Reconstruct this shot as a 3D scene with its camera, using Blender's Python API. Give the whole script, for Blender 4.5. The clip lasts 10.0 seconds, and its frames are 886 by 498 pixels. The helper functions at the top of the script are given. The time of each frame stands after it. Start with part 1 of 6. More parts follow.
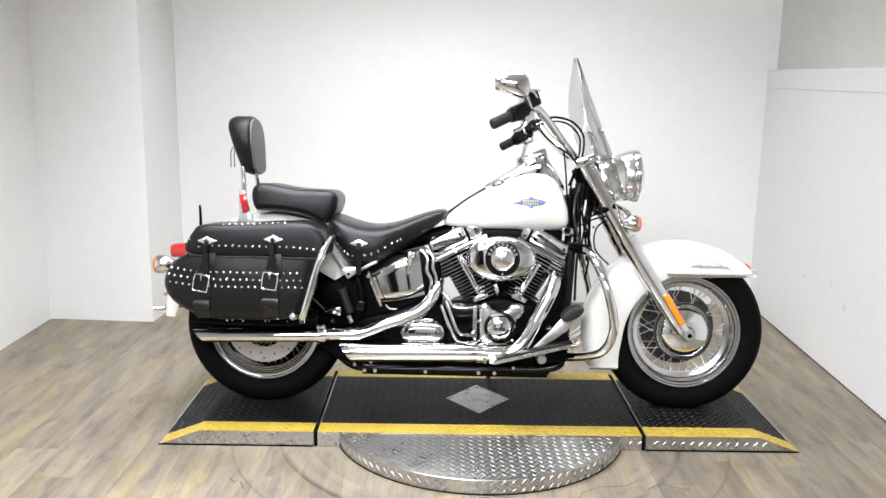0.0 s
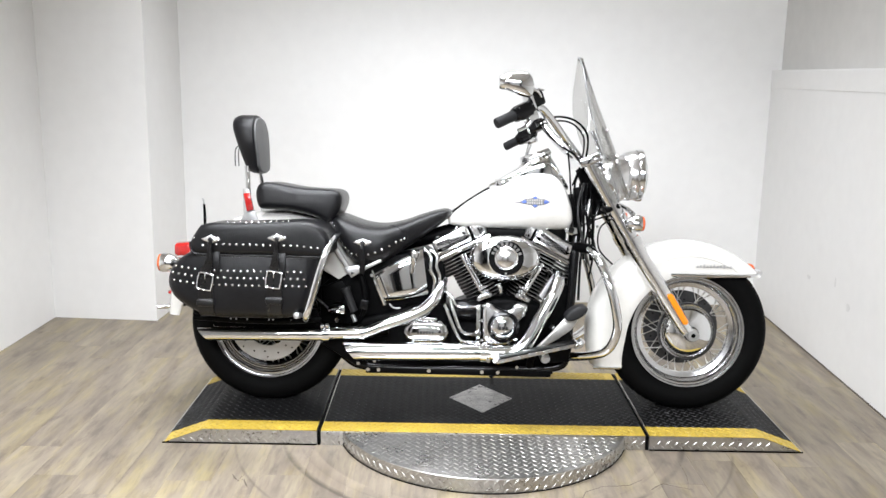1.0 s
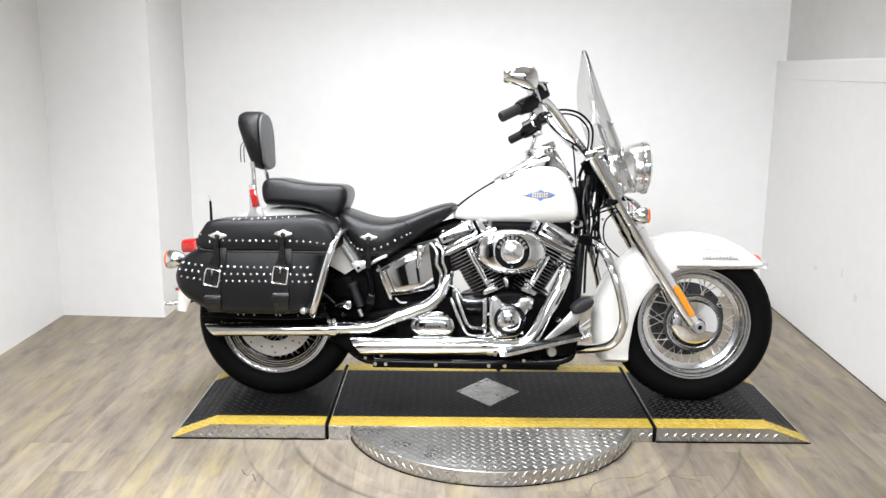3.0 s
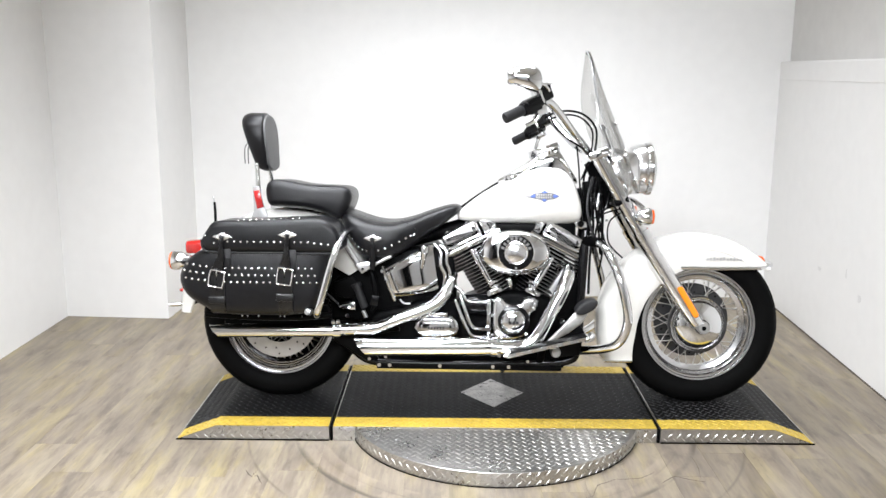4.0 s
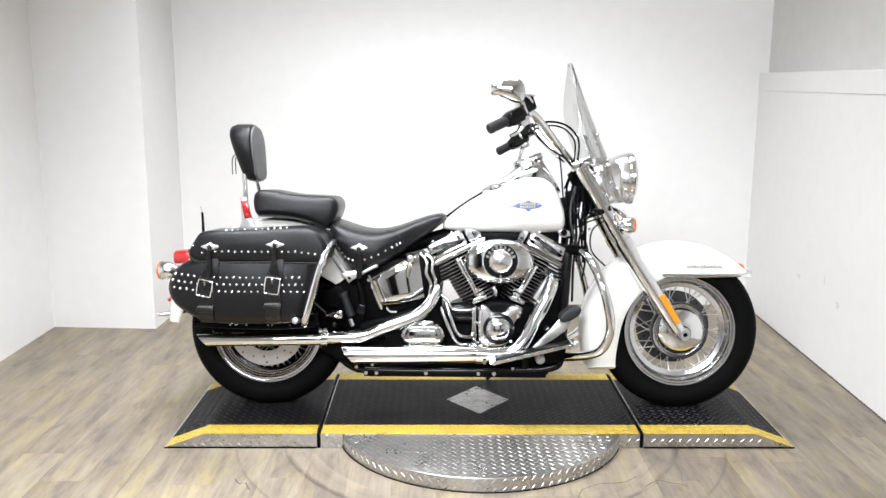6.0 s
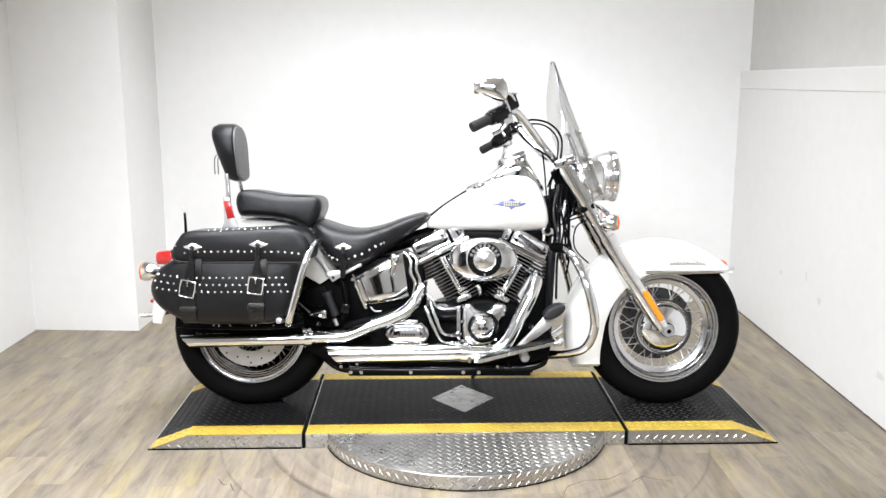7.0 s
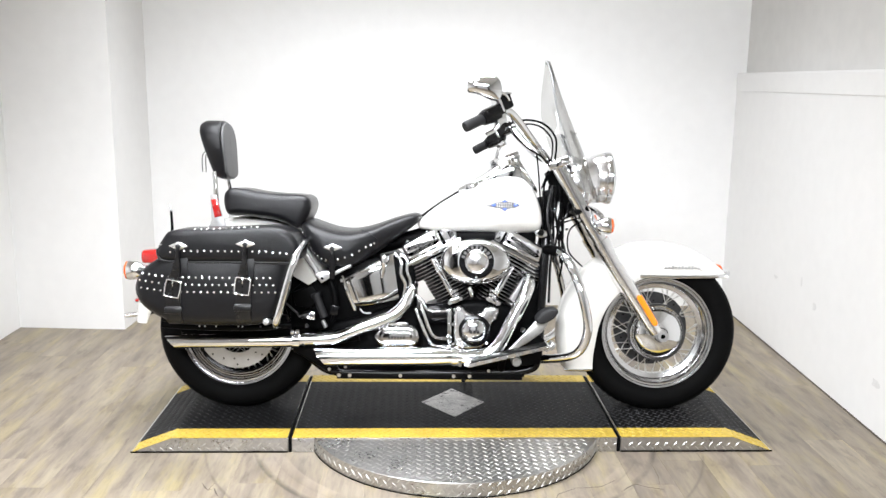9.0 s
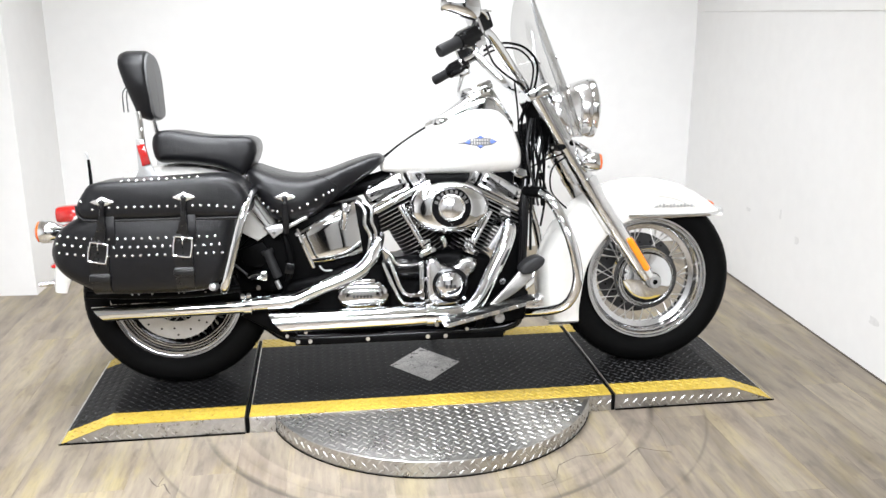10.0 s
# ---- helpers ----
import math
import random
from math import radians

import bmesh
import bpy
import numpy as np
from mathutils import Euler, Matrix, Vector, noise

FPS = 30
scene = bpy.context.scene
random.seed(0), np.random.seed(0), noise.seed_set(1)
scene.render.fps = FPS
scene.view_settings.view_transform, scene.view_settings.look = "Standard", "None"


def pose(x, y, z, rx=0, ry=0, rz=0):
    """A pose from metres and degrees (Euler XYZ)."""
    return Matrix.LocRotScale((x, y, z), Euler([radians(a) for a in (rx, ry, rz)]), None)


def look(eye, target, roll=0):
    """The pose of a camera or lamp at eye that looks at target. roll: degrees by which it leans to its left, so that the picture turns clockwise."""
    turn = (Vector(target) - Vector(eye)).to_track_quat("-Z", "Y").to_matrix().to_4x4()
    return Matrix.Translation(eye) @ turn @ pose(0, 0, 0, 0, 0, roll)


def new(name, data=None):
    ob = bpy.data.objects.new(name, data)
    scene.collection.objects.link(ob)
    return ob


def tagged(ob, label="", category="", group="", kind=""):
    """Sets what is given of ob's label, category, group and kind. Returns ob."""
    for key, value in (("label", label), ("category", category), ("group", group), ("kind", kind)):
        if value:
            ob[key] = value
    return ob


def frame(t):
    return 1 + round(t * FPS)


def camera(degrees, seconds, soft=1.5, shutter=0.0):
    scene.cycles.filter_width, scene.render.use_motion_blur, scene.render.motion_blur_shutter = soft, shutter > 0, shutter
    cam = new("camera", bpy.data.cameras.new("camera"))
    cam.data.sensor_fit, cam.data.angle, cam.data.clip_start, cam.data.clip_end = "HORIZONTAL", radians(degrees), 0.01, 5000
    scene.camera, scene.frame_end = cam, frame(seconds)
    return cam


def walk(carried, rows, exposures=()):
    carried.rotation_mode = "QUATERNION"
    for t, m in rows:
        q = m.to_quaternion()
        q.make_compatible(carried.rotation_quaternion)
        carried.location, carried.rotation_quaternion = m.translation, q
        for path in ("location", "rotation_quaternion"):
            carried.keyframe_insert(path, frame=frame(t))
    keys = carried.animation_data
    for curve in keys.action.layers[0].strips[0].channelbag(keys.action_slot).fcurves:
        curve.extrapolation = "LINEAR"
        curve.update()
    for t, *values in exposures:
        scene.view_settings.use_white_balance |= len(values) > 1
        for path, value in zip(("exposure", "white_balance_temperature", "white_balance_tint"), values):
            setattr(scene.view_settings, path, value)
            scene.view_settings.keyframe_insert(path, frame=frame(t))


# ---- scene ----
cam = camera(54.3, 10.0)
PATH = [
    (0, (-0.163, -3.303, 1.339), (-0.151, -1.343, 0.942), 0.9),
    (0.5, (-0.164, -3.298, 1.338), (-0.158, -1.339, 0.933), 0.9),
    (1, (-0.164, -3.306, 1.333), (-0.16, -1.346, 0.938), 1.0),
    (1.5, (-0.165, -3.311, 1.339), (-0.164, -1.352, 0.939), 0.8),
    (2, (-0.166, -3.314, 1.333), (-0.169, -1.356, 0.927), 0.8),
    (2.5, (-0.164, -3.312, 1.331), (-0.167, -1.353, 0.924), 0.5),
    (4, (-0.168, -3.314, 1.333), (-0.184, -1.356, 0.928), 0.3),
    (4.5, (-0.17, -3.32, 1.342), (-0.173, -1.361, 0.94), 0.6),
    (5, (-0.166, -3.33, 1.335), (-0.161, -1.369, 0.943), 0.2),
    (6.5, (-0.169, -3.368, 1.338), (-0.139, -1.405, 0.957), 0.3),
    (7, (-0.164, -3.361, 1.331), (-0.112, -1.398, 0.95), -0.0),
    (7.5, (-0.163, -3.362, 1.335), (-0.121, -1.396, 0.97), 0.2),
    (8, (-0.155, -3.35, 1.339), (-0.11, -1.385, 0.969), 0.4),
    (8.5, (-0.158, -3.339, 1.334), (-0.11, -1.375, 0.958), 0.5),
    (9, (-0.156, -3.302, 1.329), (-0.088, -1.34, 0.946), 0.7),
    (9.2, (-0.134, -3.246, 1.358), (-0.066, -1.285, 0.959), 1.4),
    (9.3, (-0.162, -3.234, 1.310), (-0.037, -1.27, 0.953), 2.4),
    (9.5, (-0.226, -3.175, 1.31), (-0.012, -1.231, 0.89), 1.6),
    (9.7, (-0.26, -3.08, 1.341), (0.008, -1.159, 0.852), -0.2),
    (9.8, (-0.276, -3.038, 1.325), (0.005, -1.125, 0.815), -0.6),
    (10, (-0.322, -2.903, 1.282), (-0.061, -0.991, 0.756), -0.1),
]
EXPOSURES = [(0.0, 0.40), (2.5, 0.43), (4.0, 0.50), (5.0, 0.53), (6.5, 0.58), (7.5, 0.62), (9.0, 0.64), (9.5, 0.60), (10.0, 0.60)]
walk(cam, [(t, look(eye, target, roll)) for t, eye, target, roll in PATH], EXPOSURES)

# ---- light ----
world = bpy.data.worlds.new("room_air")
scene.world = world
world.use_nodes = True
world.node_tree.nodes["Background"].inputs["Color"].default_value = (0.9, 0.92, 1.0, 1)
world.node_tree.nodes["Background"].inputs["Strength"].default_value = 0.03

CEIL = 2.75


def area_light(name, at, target, sx, sy, watts, spread, tint=(0.955, 0.985, 1.035)):
    d = bpy.data.lights.new(name, "AREA")
    d.shape, d.size, d.size_y, d.energy, d.color, d.spread = "RECTANGLE", sx, sy, watts, tint, radians(spread)
    ob = new(name, d)
    ob.matrix_world = look(at, target)
    return ob


# unseen light panels under the ceiling: (place, aim, width, depth, watts, spread in degrees); the two behind the
# camera, added as fill, tilt towards the bay
PANELS = (((-0.22, 0.45, CEIL - 0.06), (-0.22, 0.45, 0), 2.0, 0.6, 28, 110),
          ((-1.15, -0.70, CEIL - 0.06), (-1.15, -0.70, 0), 0.45, 0.45, 15, 108), ((-0.35, -0.70, CEIL - 0.06), (-0.35, -0.70, 0), 0.45, 0.45, 10, 108),
          ((-1.45, -2.00, CEIL - 0.06), (-1.45, -2.00, 0), 0.45, 0.45, 16, 112), ((-0.65, -2.00, CEIL - 0.06), (-0.65, -2.00, 0), 0.45, 0.45, 11, 112),
          # added fill with no known source: lights the near side of the bike
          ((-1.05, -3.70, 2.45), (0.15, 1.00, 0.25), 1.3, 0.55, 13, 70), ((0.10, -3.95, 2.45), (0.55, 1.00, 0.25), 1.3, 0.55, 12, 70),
          # added too, unseen: brightens the south wall that the chrome reflects
          ((-0.30, -4.90, CEIL - 0.06), (-0.30, -4.90, 0), 1.6, 0.45, 20, 150))
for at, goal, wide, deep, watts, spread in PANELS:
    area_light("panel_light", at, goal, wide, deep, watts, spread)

# ---- materials ----
def surface(name, base, rough, metal=0.0, vary=0.12, scale=14.0, bump=0.0, bump_scale=300.0, coat=0.0, leather=False,
            rough_vary=0.12, per_object=0.0, trans=0.0, ior=1.5, stretch=(1, 1, 1), spec=0.5, wear=None):
    """A node material with colour and gloss that vary at two scales, and fine relief."""
    m = bpy.data.materials.new(name)
    m.use_nodes = True
    nt = m.node_tree
    n, l = nt.nodes, nt.links
    b = n["Principled BSDF"]
    co = n.new("ShaderNodeTexCoord")
    mp = n.new("ShaderNodeMapping")
    mp.inputs["Scale"].default_value = stretch
    l.new(co.outputs["Object"], mp.inputs["Vector"])
    big, small = n.new("ShaderNodeTexNoise"), n.new("ShaderNodeTexNoise")
    big.inputs["Scale"].default_value, big.inputs["Detail"].default_value = scale, 4
    small.inputs["Scale"].default_value, small.inputs["Detail"].default_value = scale * 9, 3
    l.new(mp.outputs["Vector"], big.inputs["Vector"])
    l.new(mp.outputs["Vector"], small.inputs["Vector"])
    mix = n.new("ShaderNodeMath")
    mix.operation = "MULTIPLY_ADD"
    mix.inputs[1].default_value = 0.5
    l.new(small.outputs["Fac"], mix.inputs[0])
    half = n.new("ShaderNodeMath")
    half.operation = "MULTIPLY"
    half.inputs[1].default_value = 0.5
    l.new(big.outputs["Fac"], half.inputs[0])
    l.new(half.outputs[0], mix.inputs[2])
    ramp = n.new("ShaderNodeValToRGB")
    lo, hi = [max(0, c * (1 - vary)) for c in base], [min(1, c * (1 + vary)) for c in base]
    ramp.color_ramp.elements[0].position, ramp.color_ramp.elements[1].position = 0.3, 0.7
    ramp.color_ramp.elements[0].color, ramp.color_ramp.elements[1].color = (*lo, 1), (*hi, 1)
    l.new(mix.outputs[0], ramp.inputs["Fac"])
    out = ramp.outputs["Color"]
    if per_object:
        info, hsv = n.new("ShaderNodeObjectInfo"), n.new("ShaderNodeHueSaturation")
        rng = n.new("ShaderNodeMapRange")
        rng.inputs["To Min"].default_value, rng.inputs["To Max"].default_value = 1 - per_object, 1 + per_object
        l.new(info.outputs["Random"], rng.inputs["Value"])
        l.new(rng.outputs["Result"], hsv.inputs["Value"])
        l.new(out, hsv.inputs["Color"])
        out = hsv.outputs["Color"]
    if wear:
        # chipped and dirty spots: (colour, how much of the surface, noise scale)
        spot, worn, edge = n.new("ShaderNodeTexNoise"), n.new("ShaderNodeMix"), n.new("ShaderNodeMapRange")
        worn.data_type = "RGBA"
        spot.inputs["Scale"].default_value, spot.inputs["Detail"].default_value, spot.inputs["Roughness"].default_value = wear[2], 7, 0.72
        edge.inputs["From Min"].default_value, edge.inputs["From Max"].default_value = 0.66 - wear[1] * 0.3, 0.72 - wear[1] * 0.3
        l.new(mp.outputs["Vector"], spot.inputs["Vector"])
        l.new(spot.outputs["Fac"], edge.inputs["Value"])
        l.new(edge.outputs["Result"], worn.inputs["Factor"])
        l.new(out, worn.inputs["A"])
        worn.inputs["B"].default_value = (*wear[0], 1)
        out = worn.outputs["Result"]
    l.new(out, b.inputs["Base Color"])
    rr = n.new("ShaderNodeMapRange")
    rr.inputs["To Min"].default_value = max(0.0, rough * (1 - rough_vary))
    rr.inputs["To Max"].default_value = min(1.0, rough * (1 + rough_vary))
    l.new(mix.outputs[0], rr.inputs["Value"])
    l.new(rr.outputs["Result"], b.inputs["Roughness"])
    b.inputs["Metallic"].default_value = metal
    b.inputs["Coat Weight"].default_value = coat
    b.inputs["Coat Roughness"].default_value = 0.04
    b.inputs["Transmission Weight"].default_value = trans
    b.inputs["IOR"].default_value = ior
    b.inputs["Specular IOR Level"].default_value = spec
    if bump:
        bp = n.new("ShaderNodeBump")
        bp.inputs["Strength"].default_value, bp.inputs["Distance"].default_value = bump, 0.002
        if leather:
            tex = n.new("ShaderNodeTexVoronoi")
            tex.inputs["Scale"].default_value = bump_scale
            l.new(mp.outputs["Vector"], tex.inputs["Vector"])
            l.new(tex.outputs["Distance"], bp.inputs["Height"])
            soft, crease = n.new("ShaderNodeBump"), n.new("ShaderNodeTexNoise")
            soft.inputs["Strength"].default_value, soft.inputs["Distance"].default_value = 0.45, 0.010
            crease.inputs["Scale"].default_value, crease.inputs["Detail"].default_value = 8.0, 3
            l.new(mp.outputs["Vector"], crease.inputs["Vector"])
            l.new(crease.outputs["Fac"], soft.inputs["Height"])
            l.new(soft.outputs["Normal"], bp.inputs["Normal"])
        else:
            tex = n.new("ShaderNodeTexNoise")
            tex.inputs["Scale"].default_value, tex.inputs["Detail"].default_value = bump_scale, 4
            l.new(mp.outputs["Vector"], tex.inputs["Vector"])
            l.new(tex.outputs["Fac"], bp.inputs["Height"])
        l.new(bp.outputs["Normal"], b.inputs["Normal"])
    return m


M_WALL = surface("wall_paint", (0.86, 0.855, 0.845), 0.55, vary=0.025, scale=1.6, bump=0.12, bump_scale=90)
# wall white made darker: the upper wall's shade is in this colour
M_WALL_UPPER = surface("shaded_upper_wall", (0.69, 0.68, 0.66), 0.6, vary=0.05, scale=1.4, bump=0.1, bump_scale=90)
M_WALL_BACK = surface("grey_wall_paint", (0.74, 0.74, 0.735), 0.6, vary=0.06, scale=1.5, bump=0.1, bump_scale=90)
# near black, standing in for unlit depth that the chrome mirrors
M_WALL_DIM = surface("reflection_dark_wall", (0.05, 0.05, 0.052), 0.6, vary=0.06, scale=1.5, bump=0.1, bump_scale=90)
M_CEIL = surface("ceiling_paint", (0.78, 0.77, 0.75), 0.7, vary=0.04, scale=2, bump=0.15, bump_scale=60)
M_CHROME = surface("chrome", (0.80, 0.81, 0.825), 0.06, metal=1, vary=0.03, rough_vary=0.15, bump=0.010, bump_scale=22)
M_BRUSHED = surface("satin_aluminium", (0.60, 0.60, 0.605), 0.30, metal=0.9, vary=0.1, scale=40)
M_SILVER = surface("silver_finish", (0.50, 0.50, 0.50), 0.32, metal=0.75, vary=0.12, scale=60)
M_RIM = surface("satin_rim", (0.66, 0.66, 0.67), 0.17, metal=1, vary=0.06, scale=30)
M_PAINT = surface("white_pearl_paint", (0.765, 0.752, 0.715), 0.28, vary=0.015, scale=40, coat=1.0)
M_LEATHER = surface("black_leather", (0.0050, 0.0050, 0.0060), 0.31, vary=0.3, scale=9, bump=0.25, bump_scale=420, leather=True, spec=0.30)
M_LEATHER_FLAT = surface("grey_black_vinyl", (0.085, 0.085, 0.086), 0.5, vary=0.15, scale=9, bump=0.3, bump_scale=420, leather=True)
M_BLACK = surface("black_powder_coat", (0.002, 0.002, 0.0022), 0.4, vary=0.3, scale=20, bump=0.1, bump_scale=500, spec=0.05)
M_BLACKGLOSS = surface("black_gloss", (0.004, 0.004, 0.0045), 0.15, vary=0.2, scale=20, spec=0.25)
M_RUBBER = surface("tyre_rubber", (0.003, 0.003, 0.0031), 0.62, vary=0.25, scale=16, bump=0.25, bump_scale=260, spec=0.05)
M_GRIP = surface("grip_rubber", (0.016, 0.016, 0.017), 0.55, vary=0.2, scale=30, bump=0.3, bump_scale=300, spec=0.25)
M_RED = surface("red_lens", (0.36, 0.009, 0.007), 0.12, vary=0.35, scale=60, coat=1.0, bump=0.3, bump_scale=240)
M_AMBER = surface("amber_lens", (0.9, 0.27, 0.01), 0.15, vary=0.08, scale=60, coat=1.0, bump=0.2, bump_scale=240)
M_ORANGE = surface("orange_lens", (0.72, 0.11, 0.01), 0.15, vary=0.08, scale=60, coat=1.0)
M_CLEAR = surface("clear_lens", (0.85, 0.87, 0.88), 0.08, metal=0.6, vary=0.15, scale=60, coat=1.0)
M_STRAP = surface("black_strap_leather", (0.005, 0.005, 0.0055), 0.28, vary=0.3, scale=12, bump=0.25, bump_scale=420, leather=True, spec=0.42)
M_DISC = surface("satin_chrome", (0.84, 0.84, 0.85), 0.20, metal=1, vary=0.1, scale=25)
M_CONCHO = surface("engraved_silver", (0.72, 0.72, 0.71), 0.24, metal=0.9, vary=0.15, scale=60, bump=0.8, bump_scale=170)
M_LUG_BRIGHT = surface("polished_lug", (0.55, 0.54, 0.52), 0.34, metal=0.9, vary=0.2, scale=9)
M_LUG = surface("worn_black_lug", (0.024, 0.024, 0.026), 0.34, vary=0.5, scale=4, spec=0.34)
M_CRACK = surface("dark_crack", (0.10, 0.082, 0.068), 0.8, vary=0.3, scale=40)
M_SCUFF = surface("scuff_grey", (0.76, 0.755, 0.745), 0.7, vary=0.08, scale=40)
M_BLUE = surface("blue_enamel", (0.10, 0.17, 0.52), 0.3, vary=0.2, scale=80, coat=0.6)
M_PLATE = surface("aluminium_tread_plate", (0.50, 0.49, 0.475), 0.29, metal=0.95, vary=0.2, scale=9, bump=0.10, bump_scale=160, rough_vary=0.3)
M_PLATE_BLACK = surface("black_painted_plate", (0.005, 0.005, 0.005), 0.45, vary=0.5, scale=5, bump=0.2, bump_scale=160, rough_vary=0.35, spec=0.10)
M_PLATE_WORN = surface("worn_steel_plate", (0.40, 0.39, 0.38), 0.42, metal=0.6, vary=0.5, scale=20, bump=0.2, bump_scale=160, wear=((0.02, 0.02, 0.02), 0.34, 38))
M_YELLOW = surface("yellow_safety_paint", (0.46, 0.325, 0.045), 0.42, vary=0.25, scale=11, bump=0.3, bump_scale=160, wear=((0.14, 0.10, 0.03), 0.24, 70))
M_GLASS = surface("smoked_acrylic", (0.72, 0.72, 0.71), 0.02, vary=0.02, trans=1.0, ior=1.3)
M_EMBLEM = surface("grey_emblem", (0.17, 0.17, 0.18), 0.5, metal=0.0, vary=0.3, scale=120)
M_EDGE = surface("acrylic_edge", (0.22, 0.22, 0.22), 0.25, vary=0.1, scale=30)
M_FIN = surface("machined_fin", (0.52, 0.52, 0.52), 0.3, metal=0.9, vary=0.2, scale=30)
M_DARK = surface("dark_metal", (0.06, 0.06, 0.062), 0.4, metal=0.8, vary=0.3, scale=30)


def plank_material():
    """Wood-look vinyl: streaks along the plank, blotches, a tone of its own for each plank, and scuffs in rings round the turntable."""
    m = bpy.data.materials.new("oak_vinyl_plank")
    m.use_nodes = True
    n, l = m.node_tree.nodes, m.node_tree.links
    b = n["Principled BSDF"]
    geo, info = n.new("ShaderNodeNewGeometry"), n.new("ShaderNodeObjectInfo")

    def noise(scale, detail, stretch, shift):
        mp, tx = n.new("ShaderNodeMapping"), n.new("ShaderNodeTexNoise")
        mp.inputs["Scale"].default_value = stretch
        l.new(geo.outputs["Position"], mp.inputs["Vector"])
        if shift:
            off = n.new("ShaderNodeCombineXYZ")
            mul = n.new("ShaderNodeMath")
            mul.operation, mul.inputs[1].default_value = "MULTIPLY", shift
            l.new(info.outputs["Random"], mul.inputs[0])
            l.new(mul.outputs[0], off.inputs["Z"])
            l.new(off.outputs["Vector"], mp.inputs["Location"])
        tx.inputs["Scale"].default_value, tx.inputs["Detail"].default_value = scale, detail
        tx.inputs["Roughness"].default_value = 0.6
        l.new(mp.outputs["Vector"], tx.inputs["Vector"])
        return tx.outputs["Fac"]

    def ramp(fac, stops):
        r = n.new("ShaderNodeValToRGB")
        r.color_ramp.elements[0].position, r.color_ramp.elements[0].color = stops[0][0], (*stops[0][1], 1)
        r.color_ramp.elements[1].position, r.color_ramp.elements[1].color = stops[-1][0], (*stops[-1][1], 1)
        for p, c in stops[1:-1]:
            r.color_ramp.elements.new(p).color = (*c, 1)
        l.new(fac, r.inputs["Fac"])
        return r.outputs["Color"]

    def blend(kind, a, c, fac):
        x = n.new("ShaderNodeMix")
        x.data_type, x.blend_type = "RGBA", kind
        x.inputs["Factor"].default_value = fac
        l.new(a, x.inputs["A"])
        l.new(c, x.inputs["B"])
        return x.outputs["Result"]

    streak = noise(5.0, 6, (3.4, 0.48, 1.0), 3.0)
    fine = noise(22.0, 5, (3.8, 0.45, 1.0), 9.0)
    blotch = noise(5.0, 4, (2.1, 0.42, 1.0), 2.0)
    tone = ramp(streak, ((0.28, (0.158, 0.131, 0.099)), (0.42, (0.202, 0.169, 0.128)), (0.51, (0.236, 0.199, 0.148)), (0.60, (0.268, 0.228, 0.162)), (0.74, (0.308, 0.266, 0.182))))
    grain = ramp(fine, ((0.34, (0.50, 0.48, 0.46)), (0.50, (0.92, 0.91, 0.90)), (0.66, (1.06, 1.06, 1.05))))
    cloud = ramp(blotch, ((0.32, (0.74, 0.735, 0.78)), (0.44, (0.93, 0.93, 0.99)), (0.53, (1.0, 0.99, 1.0)), (0.62, (1.06, 1.035, 0.84))))
    patch = ramp(noise(9.0, 5, (1.9, 0.62, 1.0), 5.0), ((0.36, (0.70, 0.685, 0.70)), (0.43, (0.96, 0.955, 0.96)), (0.56, (1, 1, 1)), (0.62, (1.05, 1.04, 0.92))))
    # small dark knots, drawn out along the plank
    kmap, cell = n.new("ShaderNodeMapping"), n.new("ShaderNodeTexVoronoi")
    kmap.inputs["Scale"].default_value = (6.5, 2.6, 1.0)
    cell.inputs["Scale"].default_value = 1.0
    l.new(geo.outputs["Position"], kmap.inputs["Vector"])
    l.new(kmap.outputs["Vector"], cell.inputs["Vector"])
    knots = ramp(cell.outputs["Distance"], ((0.03, (0.50, 0.46, 0.42)), (0.085, (0.86, 0.84, 0.82)), (0.14, (1, 1, 1))))
    col = blend("MULTIPLY", blend("MULTIPLY", blend("MULTIPLY", tone, grain, 0.42), cloud, 0.72), blend("MULTIPLY", patch, knots, 0.85), 0.8)
    each = n.new("ShaderNodeHueSaturation")
    rng2 = n.new("ShaderNodeMapRange")
    rng2.inputs["To Min"].default_value, rng2.inputs["To Max"].default_value = 0.90, 1.10
    l.new(info.outputs["Random"], rng2.inputs["Value"])
    l.new(rng2.outputs["Result"], each.inputs["Value"])
    l.new(col, each.inputs["Color"])
    # scuff rings worn by the turntable's turning
    gap = n.new("ShaderNodeVectorMath")
    gap.operation = "DISTANCE"
    gap.inputs[1].default_value = (0.003, -0.150, 0.0)
    l.new(geo.outputs["Position"], gap.inputs[0])
    wave = n.new("ShaderNodeTexNoise")
    wave.noise_dimensions = "1D"
    wave.inputs["Scale"].default_value, wave.inputs["Detail"].default_value = 60.0, 2
    l.new(gap.outputs["Value"], wave.inputs["W"])
    thin = ramp(wave.outputs["Fac"], ((0.52, (0, 0, 0)), (0.62, (1, 1, 1))))
    inside = ramp(gap.outputs["Value"], ((0.60, (0, 0, 0)), (0.66, (0.10, 0.10, 0.10)), (0.692, (0.20, 0.20, 0.20)), (0.698, (0.55, 0.55, 0.55)), (0.703, (0.12, 0.12, 0.12)), (0.745, (0.24, 0.24, 0.24)), (0.752, (1, 1, 1)), (0.758, (1, 1, 1)), (0.765, (0.22, 0.22, 0.22)), (0.85, (0, 0, 0)), (0.922, (0.0, 0.0, 0.0)), (0.929, (0.7, 0.7, 0.7)), (0.936, (0.05, 0.05, 0.05)), (0.96, (0, 0, 0))))
